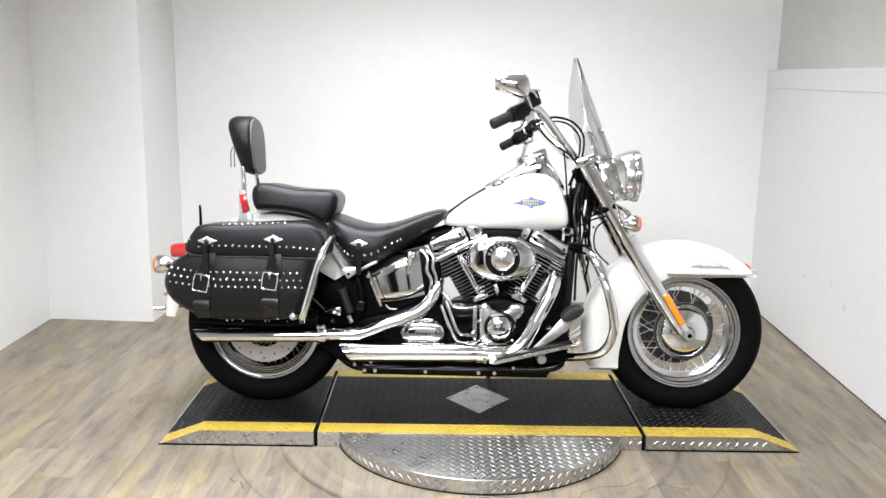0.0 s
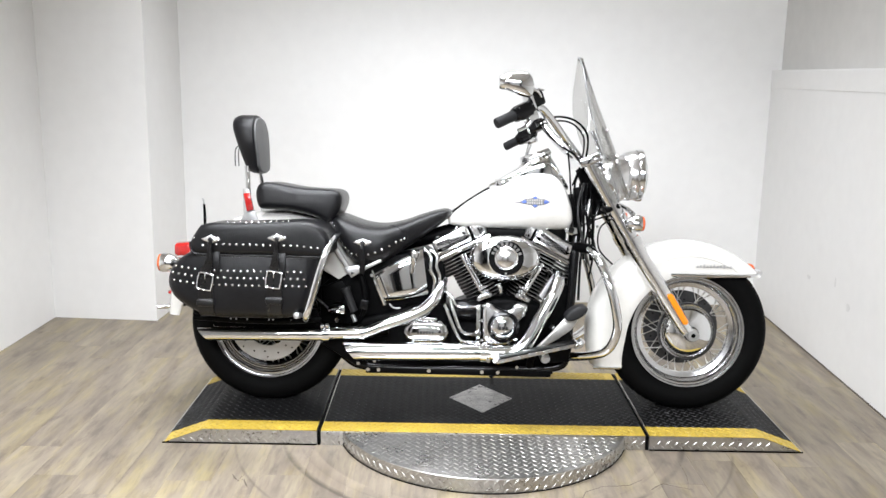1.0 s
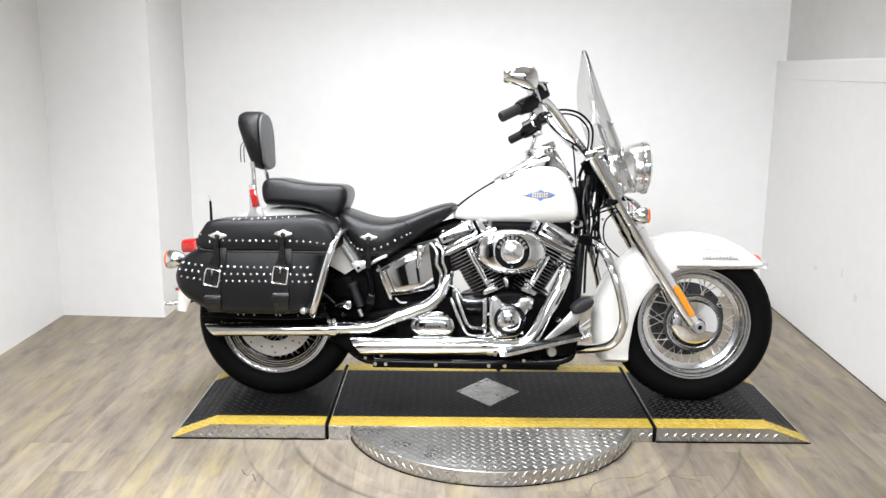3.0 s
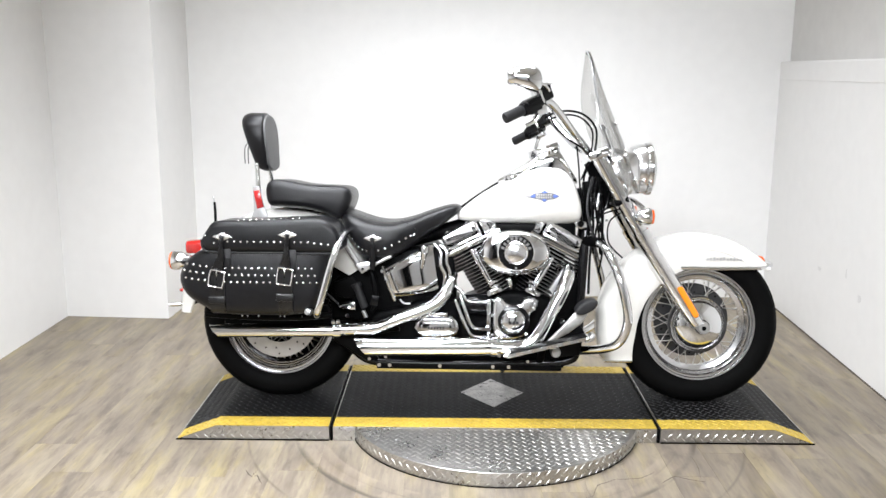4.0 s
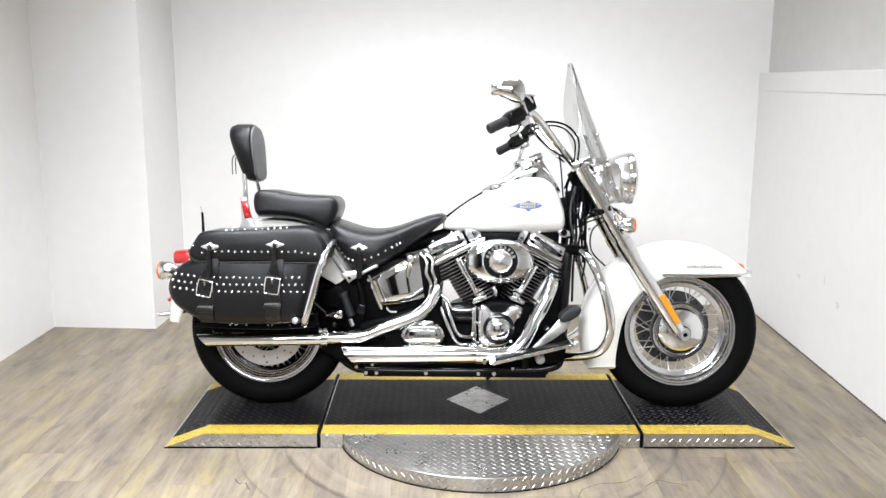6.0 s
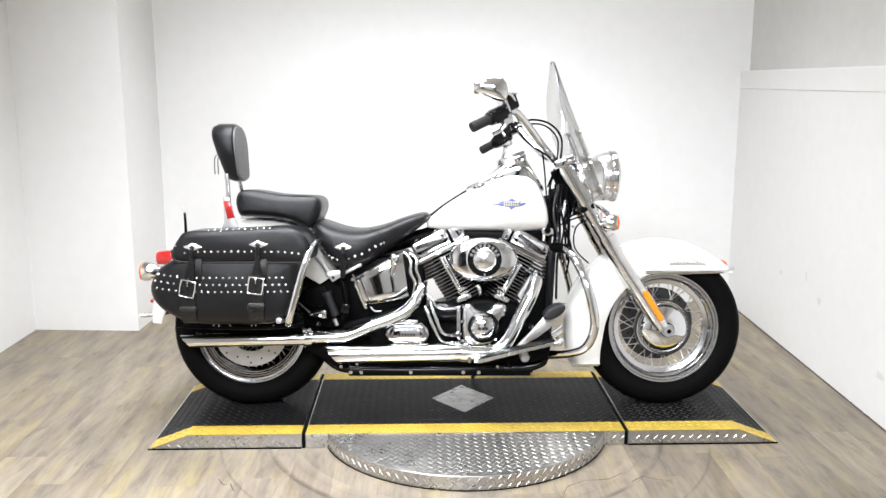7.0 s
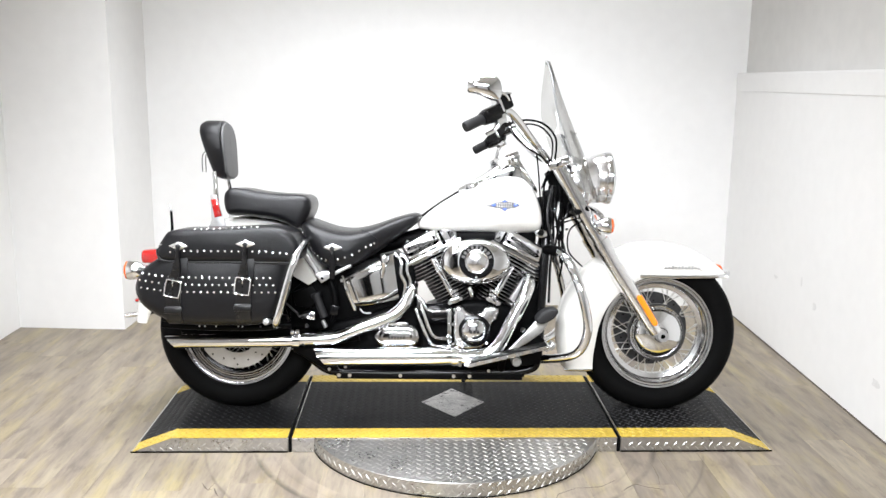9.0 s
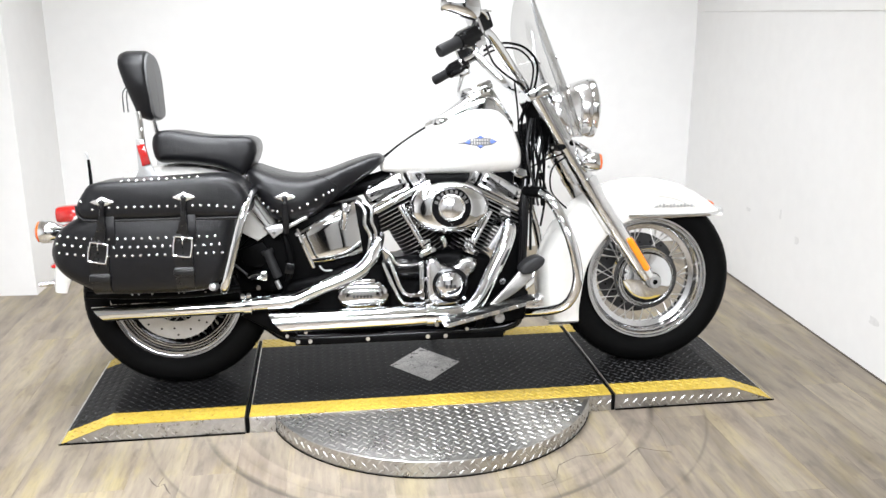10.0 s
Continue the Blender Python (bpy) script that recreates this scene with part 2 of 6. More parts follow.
    broken = ramp(noise(7.0, 3, (1, 1, 1), 0), ((0.36, (0.25, 0.25, 0.25)), (0.52, (1, 1, 1))))
    mask = blend("MULTIPLY", blend("MULTIPLY", inside, thin, 0.2), broken, 1.0)
    scuff = n.new("ShaderNodeMix")
    scuff.data_type = "RGBA"
    half = n.new("ShaderNodeMath")
    half.operation, half.inputs[1].default_value = "MULTIPLY", 1.0
    l.new(mask, half.inputs[0])
    l.new(half.outputs[0], scuff.inputs["Factor"])
    l.new(each.outputs["Color"], scuff.inputs["A"])
    scuff.inputs["B"].default_value = (0.062, 0.050, 0.040, 1)
    band = ramp(gap.outputs["Value"], ((0.652, (0, 0, 0)), (0.658, (0.7, 0.7, 0.7)), (0.690, (0.35, 0.35, 0.35)), (0.735, (0.6, 0.6, 0.6)), (0.742, (0, 0, 0))))
    torn = ramp(noise(5.0, 5, (1, 1, 1), 0), ((0.44, (0, 0, 0)), (0.56, (1, 1, 1))))
    pale = n.new("ShaderNodeMix")
    pale.data_type = "RGBA"
    cover = n.new("ShaderNodeMath")
    cover.operation, cover.inputs[1].default_value = "MULTIPLY", 0.42
    l.new(blend("MULTIPLY", band, torn, 1.0), cover.inputs[0])
    l.new(cover.outputs[0], pale.inputs["Factor"])
    l.new(scuff.outputs["Result"], pale.inputs["A"])
    pale.inputs["B"].default_value = (0.37, 0.30, 0.235, 1)
    l.new(pale.outputs["Result"], b.inputs["Base Color"])
    rr = n.new("ShaderNodeMapRange")
    rr.inputs["To Min"].default_value, rr.inputs["To Max"].default_value = 0.34, 0.55
    l.new(fine, rr.inputs["Value"])
    l.new(rr.outputs["Result"], b.inputs["Roughness"])
    bp = n.new("ShaderNodeBump")
    bp.inputs["Strength"].default_value, bp.inputs["Distance"].default_value = 0.15, 0.001
    l.new(fine, bp.inputs["Height"])
    l.new(bp.outputs["Normal"], b.inputs["Normal"])
    return m


M_PLANK = plank_material()
M_JOINT = surface("floor_joint", (0.15, 0.122, 0.09), 0.7, vary=0.2, scale=12)


# ---- mesh helpers ----
def mesh_from(bm, name, material, smooth=True, angle=40):
    bmesh.ops.recalc_face_normals(bm, faces=bm.faces)
    me = bpy.data.meshes.new(name)
    for f in bm.faces:
        f.smooth = smooth
    if smooth:
        for e in bm.edges:
            if len(e.link_faces) == 2 and e.calc_face_angle(0) > radians(angle):
                e.smooth = False
    bm.to_mesh(me)
    bm.free()
    me.materials.append(material)
    return me


def part(name, bm, material, parent=None, label="", smooth=True, angle=40, m=None):
    ob = new(name, mesh_from(bm, name, material, smooth, angle))
    if parent:
        ob.parent = parent
    if m is not None:
        ob.matrix_basis = m
    if label:
        tagged(ob, label)
    return ob


def again(ob, m, parent=None):
    """Another object on ob's mesh."""
    o = new(ob.name.split(".")[0], ob.data)
    o.parent = parent or ob.parent
    o.matrix_basis = m
    return o


def spline(pts, per=6, closed=False):
    """Catmull-Rom through the points."""
    pts = [Vector(p) for p in pts]
    k, out = len(pts), []
    for i in range(k if closed else k - 1):
        if closed:
            a, b, c, d = pts[i - 1], pts[i], pts[(i + 1) % k], pts[(i + 2) % k]
        else:
            a, b, c, d = pts[max(i - 1, 0)], pts[i], pts[i + 1], pts[min(i + 2, k - 1)]
        for j in range(per):
            t = j / per
            out.append(0.5 * (2 * b + (c - a) * t + (2 * a - 5 * b + 4 * c - d) * t * t + (3 * b - a - 3 * c + d) * t ** 3))
    if not closed:
        out.append(pts[-1])
    return out


def grid_mesh(rings, close=True, cap=True):
    """Joins rings of points, each of the same count, into a skin."""
    bm = bmesh.new()
    vs = [[bm.verts.new(p) for p in r] for r in rings]
    k = len(rings[0])
    for a, b in zip(vs, vs[1:]):
        for i in range(k if close else k - 1):
            j = (i + 1) % k
            bm.faces.new((a[i], a[j], b[j], b[i]))
    if cap and close:
        bm.faces.new(vs[0])
        bm.faces.new(vs[-1][::-1])
    return bm


def tube(path, radius, seg=12, per=6, flat=1.0):
    """A round bar along a path; radius: one number, or one for each point of the path."""
    radii = [radius] * len(path) if isinstance(radius, (int, float)) else radius
    pts = spline([(*p, ) for p in path], per) if per > 1 else [Vector(p) for p in path]
    rs = []
    for i in range(len(pts)):
        f = i / max(per, 1)
        k = min(int(f), len(radii) - 2)
        rs.append(radii[k] + (radii[k + 1] - radii[k]) * (f - k))
    up = Vector((0, 1, 0))
    rings = []
    for i, p in enumerate(pts):
        d = (pts[min(i + 1, len(pts) - 1)] - pts[max(i - 1, 0)]).normalized()
        side = d.cross(up)
        if side.length < 1e-3:
            side = d.cross(Vector((0, 0, 1)))
        side.normalize()
        up = side.cross(d).normalized()
        rings.append([p + rs[i] * (math.cos(a) * side + flat * math.sin(a) * up) for a in [2 * math.pi * j / seg for j in range(seg)]])
    return grid_mesh(rings)


def offset(outline, d):
    """An outline in a plane, moved inwards by d."""
    k = len(outline)
    area = sum(outline[i][0] * outline[(i + 1) % k][1] - outline[(i + 1) % k][0] * outline[i][1] for i in range(k))
    sgn = 1 if area > 0 else -1
    out = []
    for i in range(k):
        a, b = Vector(outline[i - 1][:2]), Vector(outline[(i + 1) % k][:2])
        t = (b - a).normalized()
        out.append(Vector(outline[i][:2]) + Vector((-t.y, t.x)) * d * sgn)
    return out


def slab(outline, y0, y1, edge=0.004, steps=3, smooth=0, back_edge=None, crown=0.0):
    """A plate or cushion: an outline in x and z, from y0 (near side) to y1, with rounded edges; crown swells the near face."""
    pts = [Vector((p[0], p[1], 0)) for p in outline]
    if smooth:
        pts = spline(pts, smooth, closed=True)
    pts = [(p.x, p.y) for p in pts]
    back_edge = edge if back_edge is None else back_edge
    s = 1 if y1 > y0 else -1
    rings = []
    cx, cz = sum(p[0] for p in pts) / len(pts), sum(p[1] for p in pts) / len(pts)
    x0, x1, z0, z1 = min(p[0] for p in pts), max(p[0] for p in pts), min(p[1] for p in pts), max(p[1] for p in pts)

    def swell(x, z):
        u, v = (2 * x - x0 - x1) / (x1 - x0), (2 * z - z0 - z1) / (z1 - z0)
        return s * crown * max(0.0, 1 - u * u) * max(0.0, 1 - v * v)

    if crown:
        for f in (0.12, 0.3, 0.5, 0.68, 0.82, 0.93):
            ring = [(cx + (p.x - cx) * f, cz + (p.y - cz) * f) for p in offset(pts, edge)]
            rings.append([(x, y0 - swell(x, z), z) for x, z in ring])
    elif edge > 0.015:
        rings.append([(p.x, y0 - s * 0.0006, p.y) for p in offset(pts, edge + 0.010)])
    for i in range(steps + 1):
        a = math.pi / 2 * i / steps
        rings.append([(p.x, y0 + s * edge * (1 - math.cos(a)) - swell(p.x, p.y) * (1 - i / steps), p.y) for p in offset(pts, edge * (1 - math.sin(a)))])
    rings.append([(p.x, y1 - s * back_edge, p.y) for p in offset(pts, 0)])
    rings.append([(p.x, y1 - s * back_edge * 0.3, p.y) for p in offset(pts, back_edge * 0.3)])
    rings.append([(p.x, y1, p.y) for p in offset(pts, back_edge)])
    return grid_mesh(rings)


def lathe(profile, centre, axis="y", seg=40, loop=False):
    """Turns (radius, way along the axis) pairs round an axis through centre; loop: the profile closes on itself."""
    c = Vector(centre)
    rings = []
    for r, h in profile:
        ring = []
        for j in range(seg):
            a = 2 * math.pi * j / seg
            u, v = r * math.cos(a), r * math.sin(a)
            ring.append(c + Vector({"y": (u, h, v), "x": (h, u, v), "z": (u, v, h)}[axis]))
        rings.append(ring)
    if loop:
        bm = grid_mesh(rings + rings[:1], cap=False)
        bmesh.ops.remove_doubles(bm, verts=bm.verts, dist=1e-6)
        return bm
    return grid_mesh(rings)


def box(x0, x1, y0, y1, z0, z1, bevel=0.003, segs=2):
    bm = bmesh.new()
    bmesh.ops.create_cube(bm, size=1, matrix=Matrix.LocRotScale(((x0 + x1) / 2, (y0 + y1) / 2, (z0 + z1) / 2), None, (x1 - x0, y1 - y0, z1 - z0)))
    if bevel:
        bmesh.ops.bevel(bm, geom=bm.edges[:], offset=bevel, segments=segs, affect="EDGES", profile=0.5)
    return bm


def merged(*bms):
    """Several bmeshes as one."""
    bm = bmesh.new()
    for b in bms:
        me = bpy.data.meshes.new("t")
        b.to_mesh(me)
        b.free()
        bm.from_mesh(me)
        bpy.data.meshes.remove(me)
    return bm


def turned(bm, m):
    bm.transform(m)
    return bm


def hull(sections, seg=28, power=2.6, per=4):
    """A rounded body along x: sections (x, top, bottom, half width), smoothed between."""
    secs = spline([Vector(s) for s in sections], per)
    rings = []
    for x, zt, zb, w in secs:
        zc, h = (zt + zb) / 2, (zt - zb) / 2
        ring = []
        for j in range(seg):
            a = 2 * math.pi * j / seg
            ca, sa = math.cos(a), math.sin(a)
            ring.append((x, math.copysign(abs(ca) ** (2 / power), ca) * w, zc + math.copysign(abs(sa) ** (2 / power), sa) * h))
        rings.append(ring)
    return grid_mesh(rings)

# ---- the room ----
BACK, WEST, SOUTH = 1.75, -2.265, -5.6


def structure(name, bm, material, label, smooth=False):
    return tagged(part(name, bm, material, smooth=smooth), label, name.split("_")[0], kind="structure")


structure("wall_north", box(WEST - 0.12, 2.1, BACK, BACK + 0.12, -0.02, CEIL, 0), M_WALL, "white painted back wall of the photo bay")
structure("wall_west", box(WEST - 0.12, WEST, SOUTH - 1.9, BACK, -0.02, CEIL, 0), M_WALL, "white painted side wall")
structure("wall_pillar", grid_mesh([[(WEST, 1.243, z), (-1.697, 1.207, z), (-1.680, BACK, z), (WEST, BACK, z)] for z in (-0.02, CEIL)]), M_WALL, "white painted boxed-out wall corner")
# unseen wall; its openings are added to put dark stripes in the chrome
for k, (x0, x1, z0) in enumerate(((WEST - 0.12, -2.05, -0.02), (-2.05, -1.25, 2.2), (-1.25, 0.55, -0.02), (0.55, 1.35, 2.2), (1.35, 2.1, -0.02))):
    structure("wall_south", box(x0, x1, SOUTH - 0.12, SOUTH, z0, CEIL, 0), M_WALL_BACK, "unseen white painted wall that closes the room, with gaps added for chrome reflections")
# added out of view: dark backing for those openings
structure("wall_far", box(WEST - 0.12, 2.1, SOUTH - 2.0, SOUTH - 1.9, -0.02, CEIL, 0), M_WALL_DIM, "unseen dark wall added behind the gaps for chrome reflections")
structure("ceiling", box(WEST - 0.12, 2.1, SOUTH - 2.0, BACK + 0.12, CEIL, CEIL + 0.1, 0), M_CEIL, "plain white ceiling")
# the right-hand wall stands a little askew
EAST = pose(1.718, BACK, 0, 0, 0, -2.4)
east = structure("wall_east", box(0, 0.30, -9.4, 0.05, -0.02, 1.392, 0.003), M_WALL, "white painted half-height side wall with scuff marks")
east.matrix_world = EAST
upper = structure("wall_east_upper", box(0.05, 0.30, -9.4, 0.05, 1.392, CEIL, 0), M_WALL_UPPER, "white painted upper wall with shade in its colour, set back above a ledge")
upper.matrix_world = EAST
rail = structure("trim", box(-0.004, 0.0, -9.4, -0.003, 1.29, 1.386, 0.002), M_WALL, "white painted board rail along the wall")
rail.matrix_world = EAST

joint = structure("baseboard", box(-0.005, -0.0005, -9.4, -0.003, 0.0, 0.005, 0), M_CRACK, "thin dark sealant line between wall and floor")
joint.matrix_world = EAST

for k, (yy, zz, w, h) in enumerate(((-0.83, 0.37, 0.022, 0.012), (-1.31, 0.34, 0.018, 0.022), (-1.92, 0.195, 0.03, 0.02), (-1.15, 0.42, 0.008, 0.03))):
    mark = part("scuff_mark", slab([(math.cos(a) * w * (1 + 0.3 * math.sin(3 * a + k)), zz + math.sin(a) * h * (1 + 0.25 * math.cos(2 * a))) for a in [2 * math.pi * i / 18 for i in range(18)]], 0, 0.0006, 0.0002, 1), M_SCUFF, east)
    mark.matrix_basis = pose(-0.0003, yy, 0, 0, 0, -90)

floor = structure("floor", box(WEST, 2.0, SOUTH - 1.9, BACK, -0.05, -0.004, 0), M_JOINT, "wood-look vinyl plank floor, grey-brown")

# made-up housings for the unseen panels; tilted ones hang on a stem
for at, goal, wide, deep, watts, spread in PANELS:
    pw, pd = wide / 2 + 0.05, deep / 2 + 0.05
    lamp = tagged(new("unseen_light_panel"), "unseen flat rectangular white light panel under the ceiling, lit", "ceiling light", "ceiling lights")
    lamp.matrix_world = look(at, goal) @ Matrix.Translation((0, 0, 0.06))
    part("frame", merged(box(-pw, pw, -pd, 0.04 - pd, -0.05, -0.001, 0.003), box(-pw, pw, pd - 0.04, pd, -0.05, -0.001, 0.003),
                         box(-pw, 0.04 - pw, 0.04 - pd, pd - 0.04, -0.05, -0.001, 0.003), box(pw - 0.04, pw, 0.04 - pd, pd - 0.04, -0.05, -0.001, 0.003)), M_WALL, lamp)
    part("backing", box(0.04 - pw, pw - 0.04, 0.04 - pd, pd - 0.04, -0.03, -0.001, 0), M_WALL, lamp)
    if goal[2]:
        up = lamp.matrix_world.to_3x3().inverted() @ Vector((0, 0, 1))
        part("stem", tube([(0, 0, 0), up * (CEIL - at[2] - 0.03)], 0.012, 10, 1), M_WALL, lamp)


# ---- the display platform ----
def lugs(spots, length, width, height):
    """Raised tread lugs: spots of (place, way along, way across, normal)."""
    vs, fs = [], []
    for p, u, v, nrm in spots:
        k = len(vs)
        for a, b, h in ((-0.5, 0, 0), (0, -0.5, 0), (0.5, 0, 0), (0, 0.5, 0), (-0.22, 0, 1), (0.22, 0, 1)):
            vs.append(p + u * a * length + v * b * width + nrm * h * height)
        fs += [(k, k + 1, k + 4), (k + 1, k + 5, k + 4), (k + 1, k + 2, k + 5), (k + 2, k + 3, k + 5), (k + 3, k + 4, k + 5), (k + 3, k, k + 4)]
    bm = bmesh.new()
    me = bpy.data.meshes.new("t")
    me.from_pydata([tuple(q) for q in vs], [], fs)
    bm.from_mesh(me)
    bpy.data.meshes.remove(me)
    return bm


def tread(origin, u, v, nu, nv, pitch, keep=None):
    """Spots of a tread pattern on a plane: lugs turned by turns to either side."""
    o, u, v = Vector(origin), Vector(u).normalized(), Vector(v).normalized()
    nrm = u.cross(v)
    out = []
    for i in range(nu):
        for j in range(nv):
            a, b = (i + 0.5) * pitch, (j + 0.5) * pitch
            if (i + j) % 2 or keep and not keep(a, b):
                continue
            s = 1 if j % 2 else -1
            w = (u + v * s).normalized()
            out.append((o + u * a + v * b, w, nrm.cross(w), nrm))
    return out


DECK, NEAR, FAR, PITCH = 0.056, -0.355, 0.316, 0.0166
STRIP = 0.083
LUG = (0.0275, 0.0074, 0.0022)
LUG_TALL = (0.0270, 0.0068, 0.0024)


def skin(sx, y0, y1, t=0.0015, end=1.164):
    """A thin sheet over a ramp's top and slope."""
    top = [(0.607 * sx, DECK), (1.02 * sx, DECK), (end * sx, DECK * (1.172 - end) / 0.152)]
    rings = [[(x, y0, z + 0.0002), (x, y1, z + 0.0002), (x, y1, z + t), (x, y0, z + t)] for x, z in top]
    return grid_mesh(rings)


for sx in (-1, 1):
    ramp = tagged(new("loading_ramp"), "aluminium tread-plate ramp section, black top with yellow edges", "ramp", "platform ramps")
    body = slab([(0.606 * sx, 0.0), (1.172 * sx, 0.0), (1.02 * sx, DECK), (0.606 * sx, DECK)], NEAR, FAR, edge=0.0015, steps=1)
    part("body", body, M_PLATE, ramp, smooth=False)
    # black strip drawn for the shadow line under the ramp's near edge
    part("base_shade_strip", box(min(0.607 * sx, 1.170 * sx), max(0.607 * sx, 1.170 * sx), NEAR - 0.003, NEAR - 0.0002, 0.0, 0.005, 0), M_RUBBER, ramp, "black strip standing in for the shadow gap at the foot", smooth=False)
    part("top_sheet", skin(sx, NEAR + STRIP, FAR - STRIP), M_PLATE_BLACK, ramp, "black painted tread plate", smooth=False)
    part("edge_stripe", skin(sx, NEAR - 0.0009, NEAR + STRIP - 0.001), M_YELLOW, ramp, "worn yellow safety stripe", smooth=False)
    part("edge_stripe", skin(sx, FAR - STRIP + 0.001, FAR - 0.001), M_YELLOW, ramp, "worn yellow safety stripe", smooth=False)
    x0 = 0.616 if sx > 0 else -1.02
    nx, ny = int(0.404 / PITCH), int((FAR - NEAR - 2 * STRIP) / PITCH)
    spots = tread((x0, NEAR + STRIP, DECK + 0.0015), (1, 0, 0), (0, 1, 0), nx, ny, PITCH)
    slope = Vector((0.152 * sx, 0, -DECK))
    o = Vector((1.02 * sx, NEAR + STRIP, DECK + 0.0015))
    spots += [(p, a, b, c if c.z > 0 else -c) for p, a, b, c in tread(o, slope, (0, 1, 0), int(0.155 / PITCH), ny, PITCH)]
    tagged(part("tread", lugs(spots, *LUG), M_LUG, ramp, "raised black tread pattern", smooth=False), kind="stuff")
    spots = []
    for yy in (NEAR, FAR - STRIP):
        spots += tread((x0, yy + 0.002, DECK + 0.0015), (1, 0, 0), (0, 1, 0), nx, 5, PITCH * 0.97)
        spots += [(p, a, b, c if c.z > 0 else -c) for p, a, b, c in tread((1.02 * sx, yy + 0.002, DECK + 0.0015), slope, (0, 1, 0), int(0.155 / PITCH), 5, PITCH * 0.97)]
    tagged(part("stripe_tread", lugs(spots, *LUG), M_YELLOW, ramp, "raised yellow tread pattern", smooth=False), kind="stuff")
    a0 = 0.616 if sx > 0 else -1.165
    spots = tread((a0, NEAR, 0.004), (1, 0, 0), (0, 0, 1), int(0.55 / PITCH), 3, PITCH,
                  keep=lambda a, b: b + 0.018 < min(DECK, (1.172 - abs(a0 + a)) / 0.152 * DECK))
    spots = [(p, a, b, Vector((0, -1, 0))) for p, a, b, c in spots]
    tagged(part("side_tread", lugs(spots, *LUG_TALL), M_LUG_BRIGHT, ramp, "raised bright tread pattern", smooth=False), kind="stuff")

deck = tagged(new("display_platform"), "black tread-plate platform with yellow edges and steel diamond", "platform")
for sx in (-1, 1):
    # added black filling gives the open joint its shaded look
    part("dark_gap_fill", box(min(0.5945 * sx, 0.604 * sx), max(0.5945 * sx, 0.604 * sx), NEAR + 0.001, FAR - 0.001, 0.0, DECK - 0.002, 0.001, 1), M_RUBBER, deck, "black filling for the dark open gap at the joint", smooth=False)
for x0, x1 in ((-0.5915, -0.5885), (0.606, 0.609)):
    part("joint_edge", box(x0, x1, NEAR + STRIP, FAR - STRIP, DECK + 0.0014, DECK + 0.0030, 0.0006, 1), M_LUG_BRIGHT, deck, "bare metal edge at the joint", smooth=False)
part("slab", box(-0.592, 0.592, NEAR, FAR, 0.0528, DECK, 0.001, 1), M_PLATE, deck, smooth=False)
for x0, x1 in ((-0.592, -0.510), (0.516, 0.592)):
    for yy in (NEAR, FAR - 0.012):
        part("skirt", box(x0, x1, yy, yy + 0.012, 0.0, 0.0526, 0.001, 1), M_PLATE, deck, "bare aluminium skirt plate", smooth=False)
spots = []
for x0 in (-0.588, 0.525):
    spots += [(p, a, b, Vector((0, -1, 0))) for p, a, b, c in tread((x0, NEAR, 0.004), (1, 0, 0), (0, 0, 1), 4, 3, PITCH)]
tagged(part("side_tread", lugs(spots, *LUG_TALL), M_LUG_BRIGHT, deck, "raised bright tread pattern", smooth=False), kind="stuff")
part("top_sheet", box(-0.591, 0.591, NEAR + STRIP, FAR - STRIP, DECK + 0.0002, DECK + 0.0015, 0), M_PLATE_BLACK, deck, "black painted tread plate", smooth=False)
for y0, y1 in ((NEAR - 0.0009, NEAR + STRIP - 0.001), (FAR - STRIP + 0.001, FAR - 0.001)):
    part("edge_stripe", box(-0.591, 0.591, y0, y1, DECK + 0.0002, DECK + 0.0015, 0), M_YELLOW, deck, "worn yellow safety stripe", smooth=False)


def diamond(x, y, grow=0.0):
    return abs(x - 0.006) / (0.126 + grow) + abs(y + 0.009) / (0.154 + grow) < 1


nx = int(1.182 / PITCH)
spots = tread((-0.589, NEAR + STRIP, DECK + 0.0015), (1, 0, 0), (0, 1, 0), nx, int((FAR - NEAR - 2 * STRIP) / PITCH), PITCH,
              keep=lambda a, b: not diamond(a - 0.589, b + NEAR + STRIP, 0.012))
tagged(part("tread", lugs(spots, *LUG), M_LUG, deck, "raised black tread pattern", smooth=False), kind="stuff")
spots = []
for yy in (NEAR + 0.002, FAR - STRIP + 0.002):
    spots += tread((-0.589, yy, DECK + 0.0015), (1, 0, 0), (0, 1, 0), nx, 5, PITCH * 0.97)
tagged(part("stripe_tread", lugs(spots, *LUG), M_YELLOW, deck, "raised yellow tread pattern", smooth=False), kind="stuff")
bm = grid_mesh([[(0.006 + 0.126, -0.009, z), (0.006, 0.145, z), (0.006 - 0.126, -0.009, z), (0.006, -0.163, z)] for z in (DECK + 0.0016, DECK + 0.0032)])
part("inlay", bm, M_PLATE_WORN, deck, "scuffed steel diamond inlay", smooth=False)

disc = tagged(new("turntable"), "round aluminium tread-plate turntable on the floor", "turntable")
DISC, RAD, RISE = (0.003, -0.166), 0.545, 0.052
# thin black ring takes the place of shade where the drum meets the floor
part("base_shade_ring", lathe([(RAD + 0.003, 0), (RAD + 0.003, 0.003), (RAD + 0.0002, 0.003), (RAD + 0.0002, 0)], (*DISC, 0), "z", 96, loop=True), M_RUBBER, disc, "black ring standing in for the shadow gap at the foot", smooth=False)
part("drum", lathe([(RAD, 0), (RAD, RISE - 0.002), (RAD - 0.002, RISE)], (*DISC, 0), "z", 96), M_PLATE, disc, angle=30)
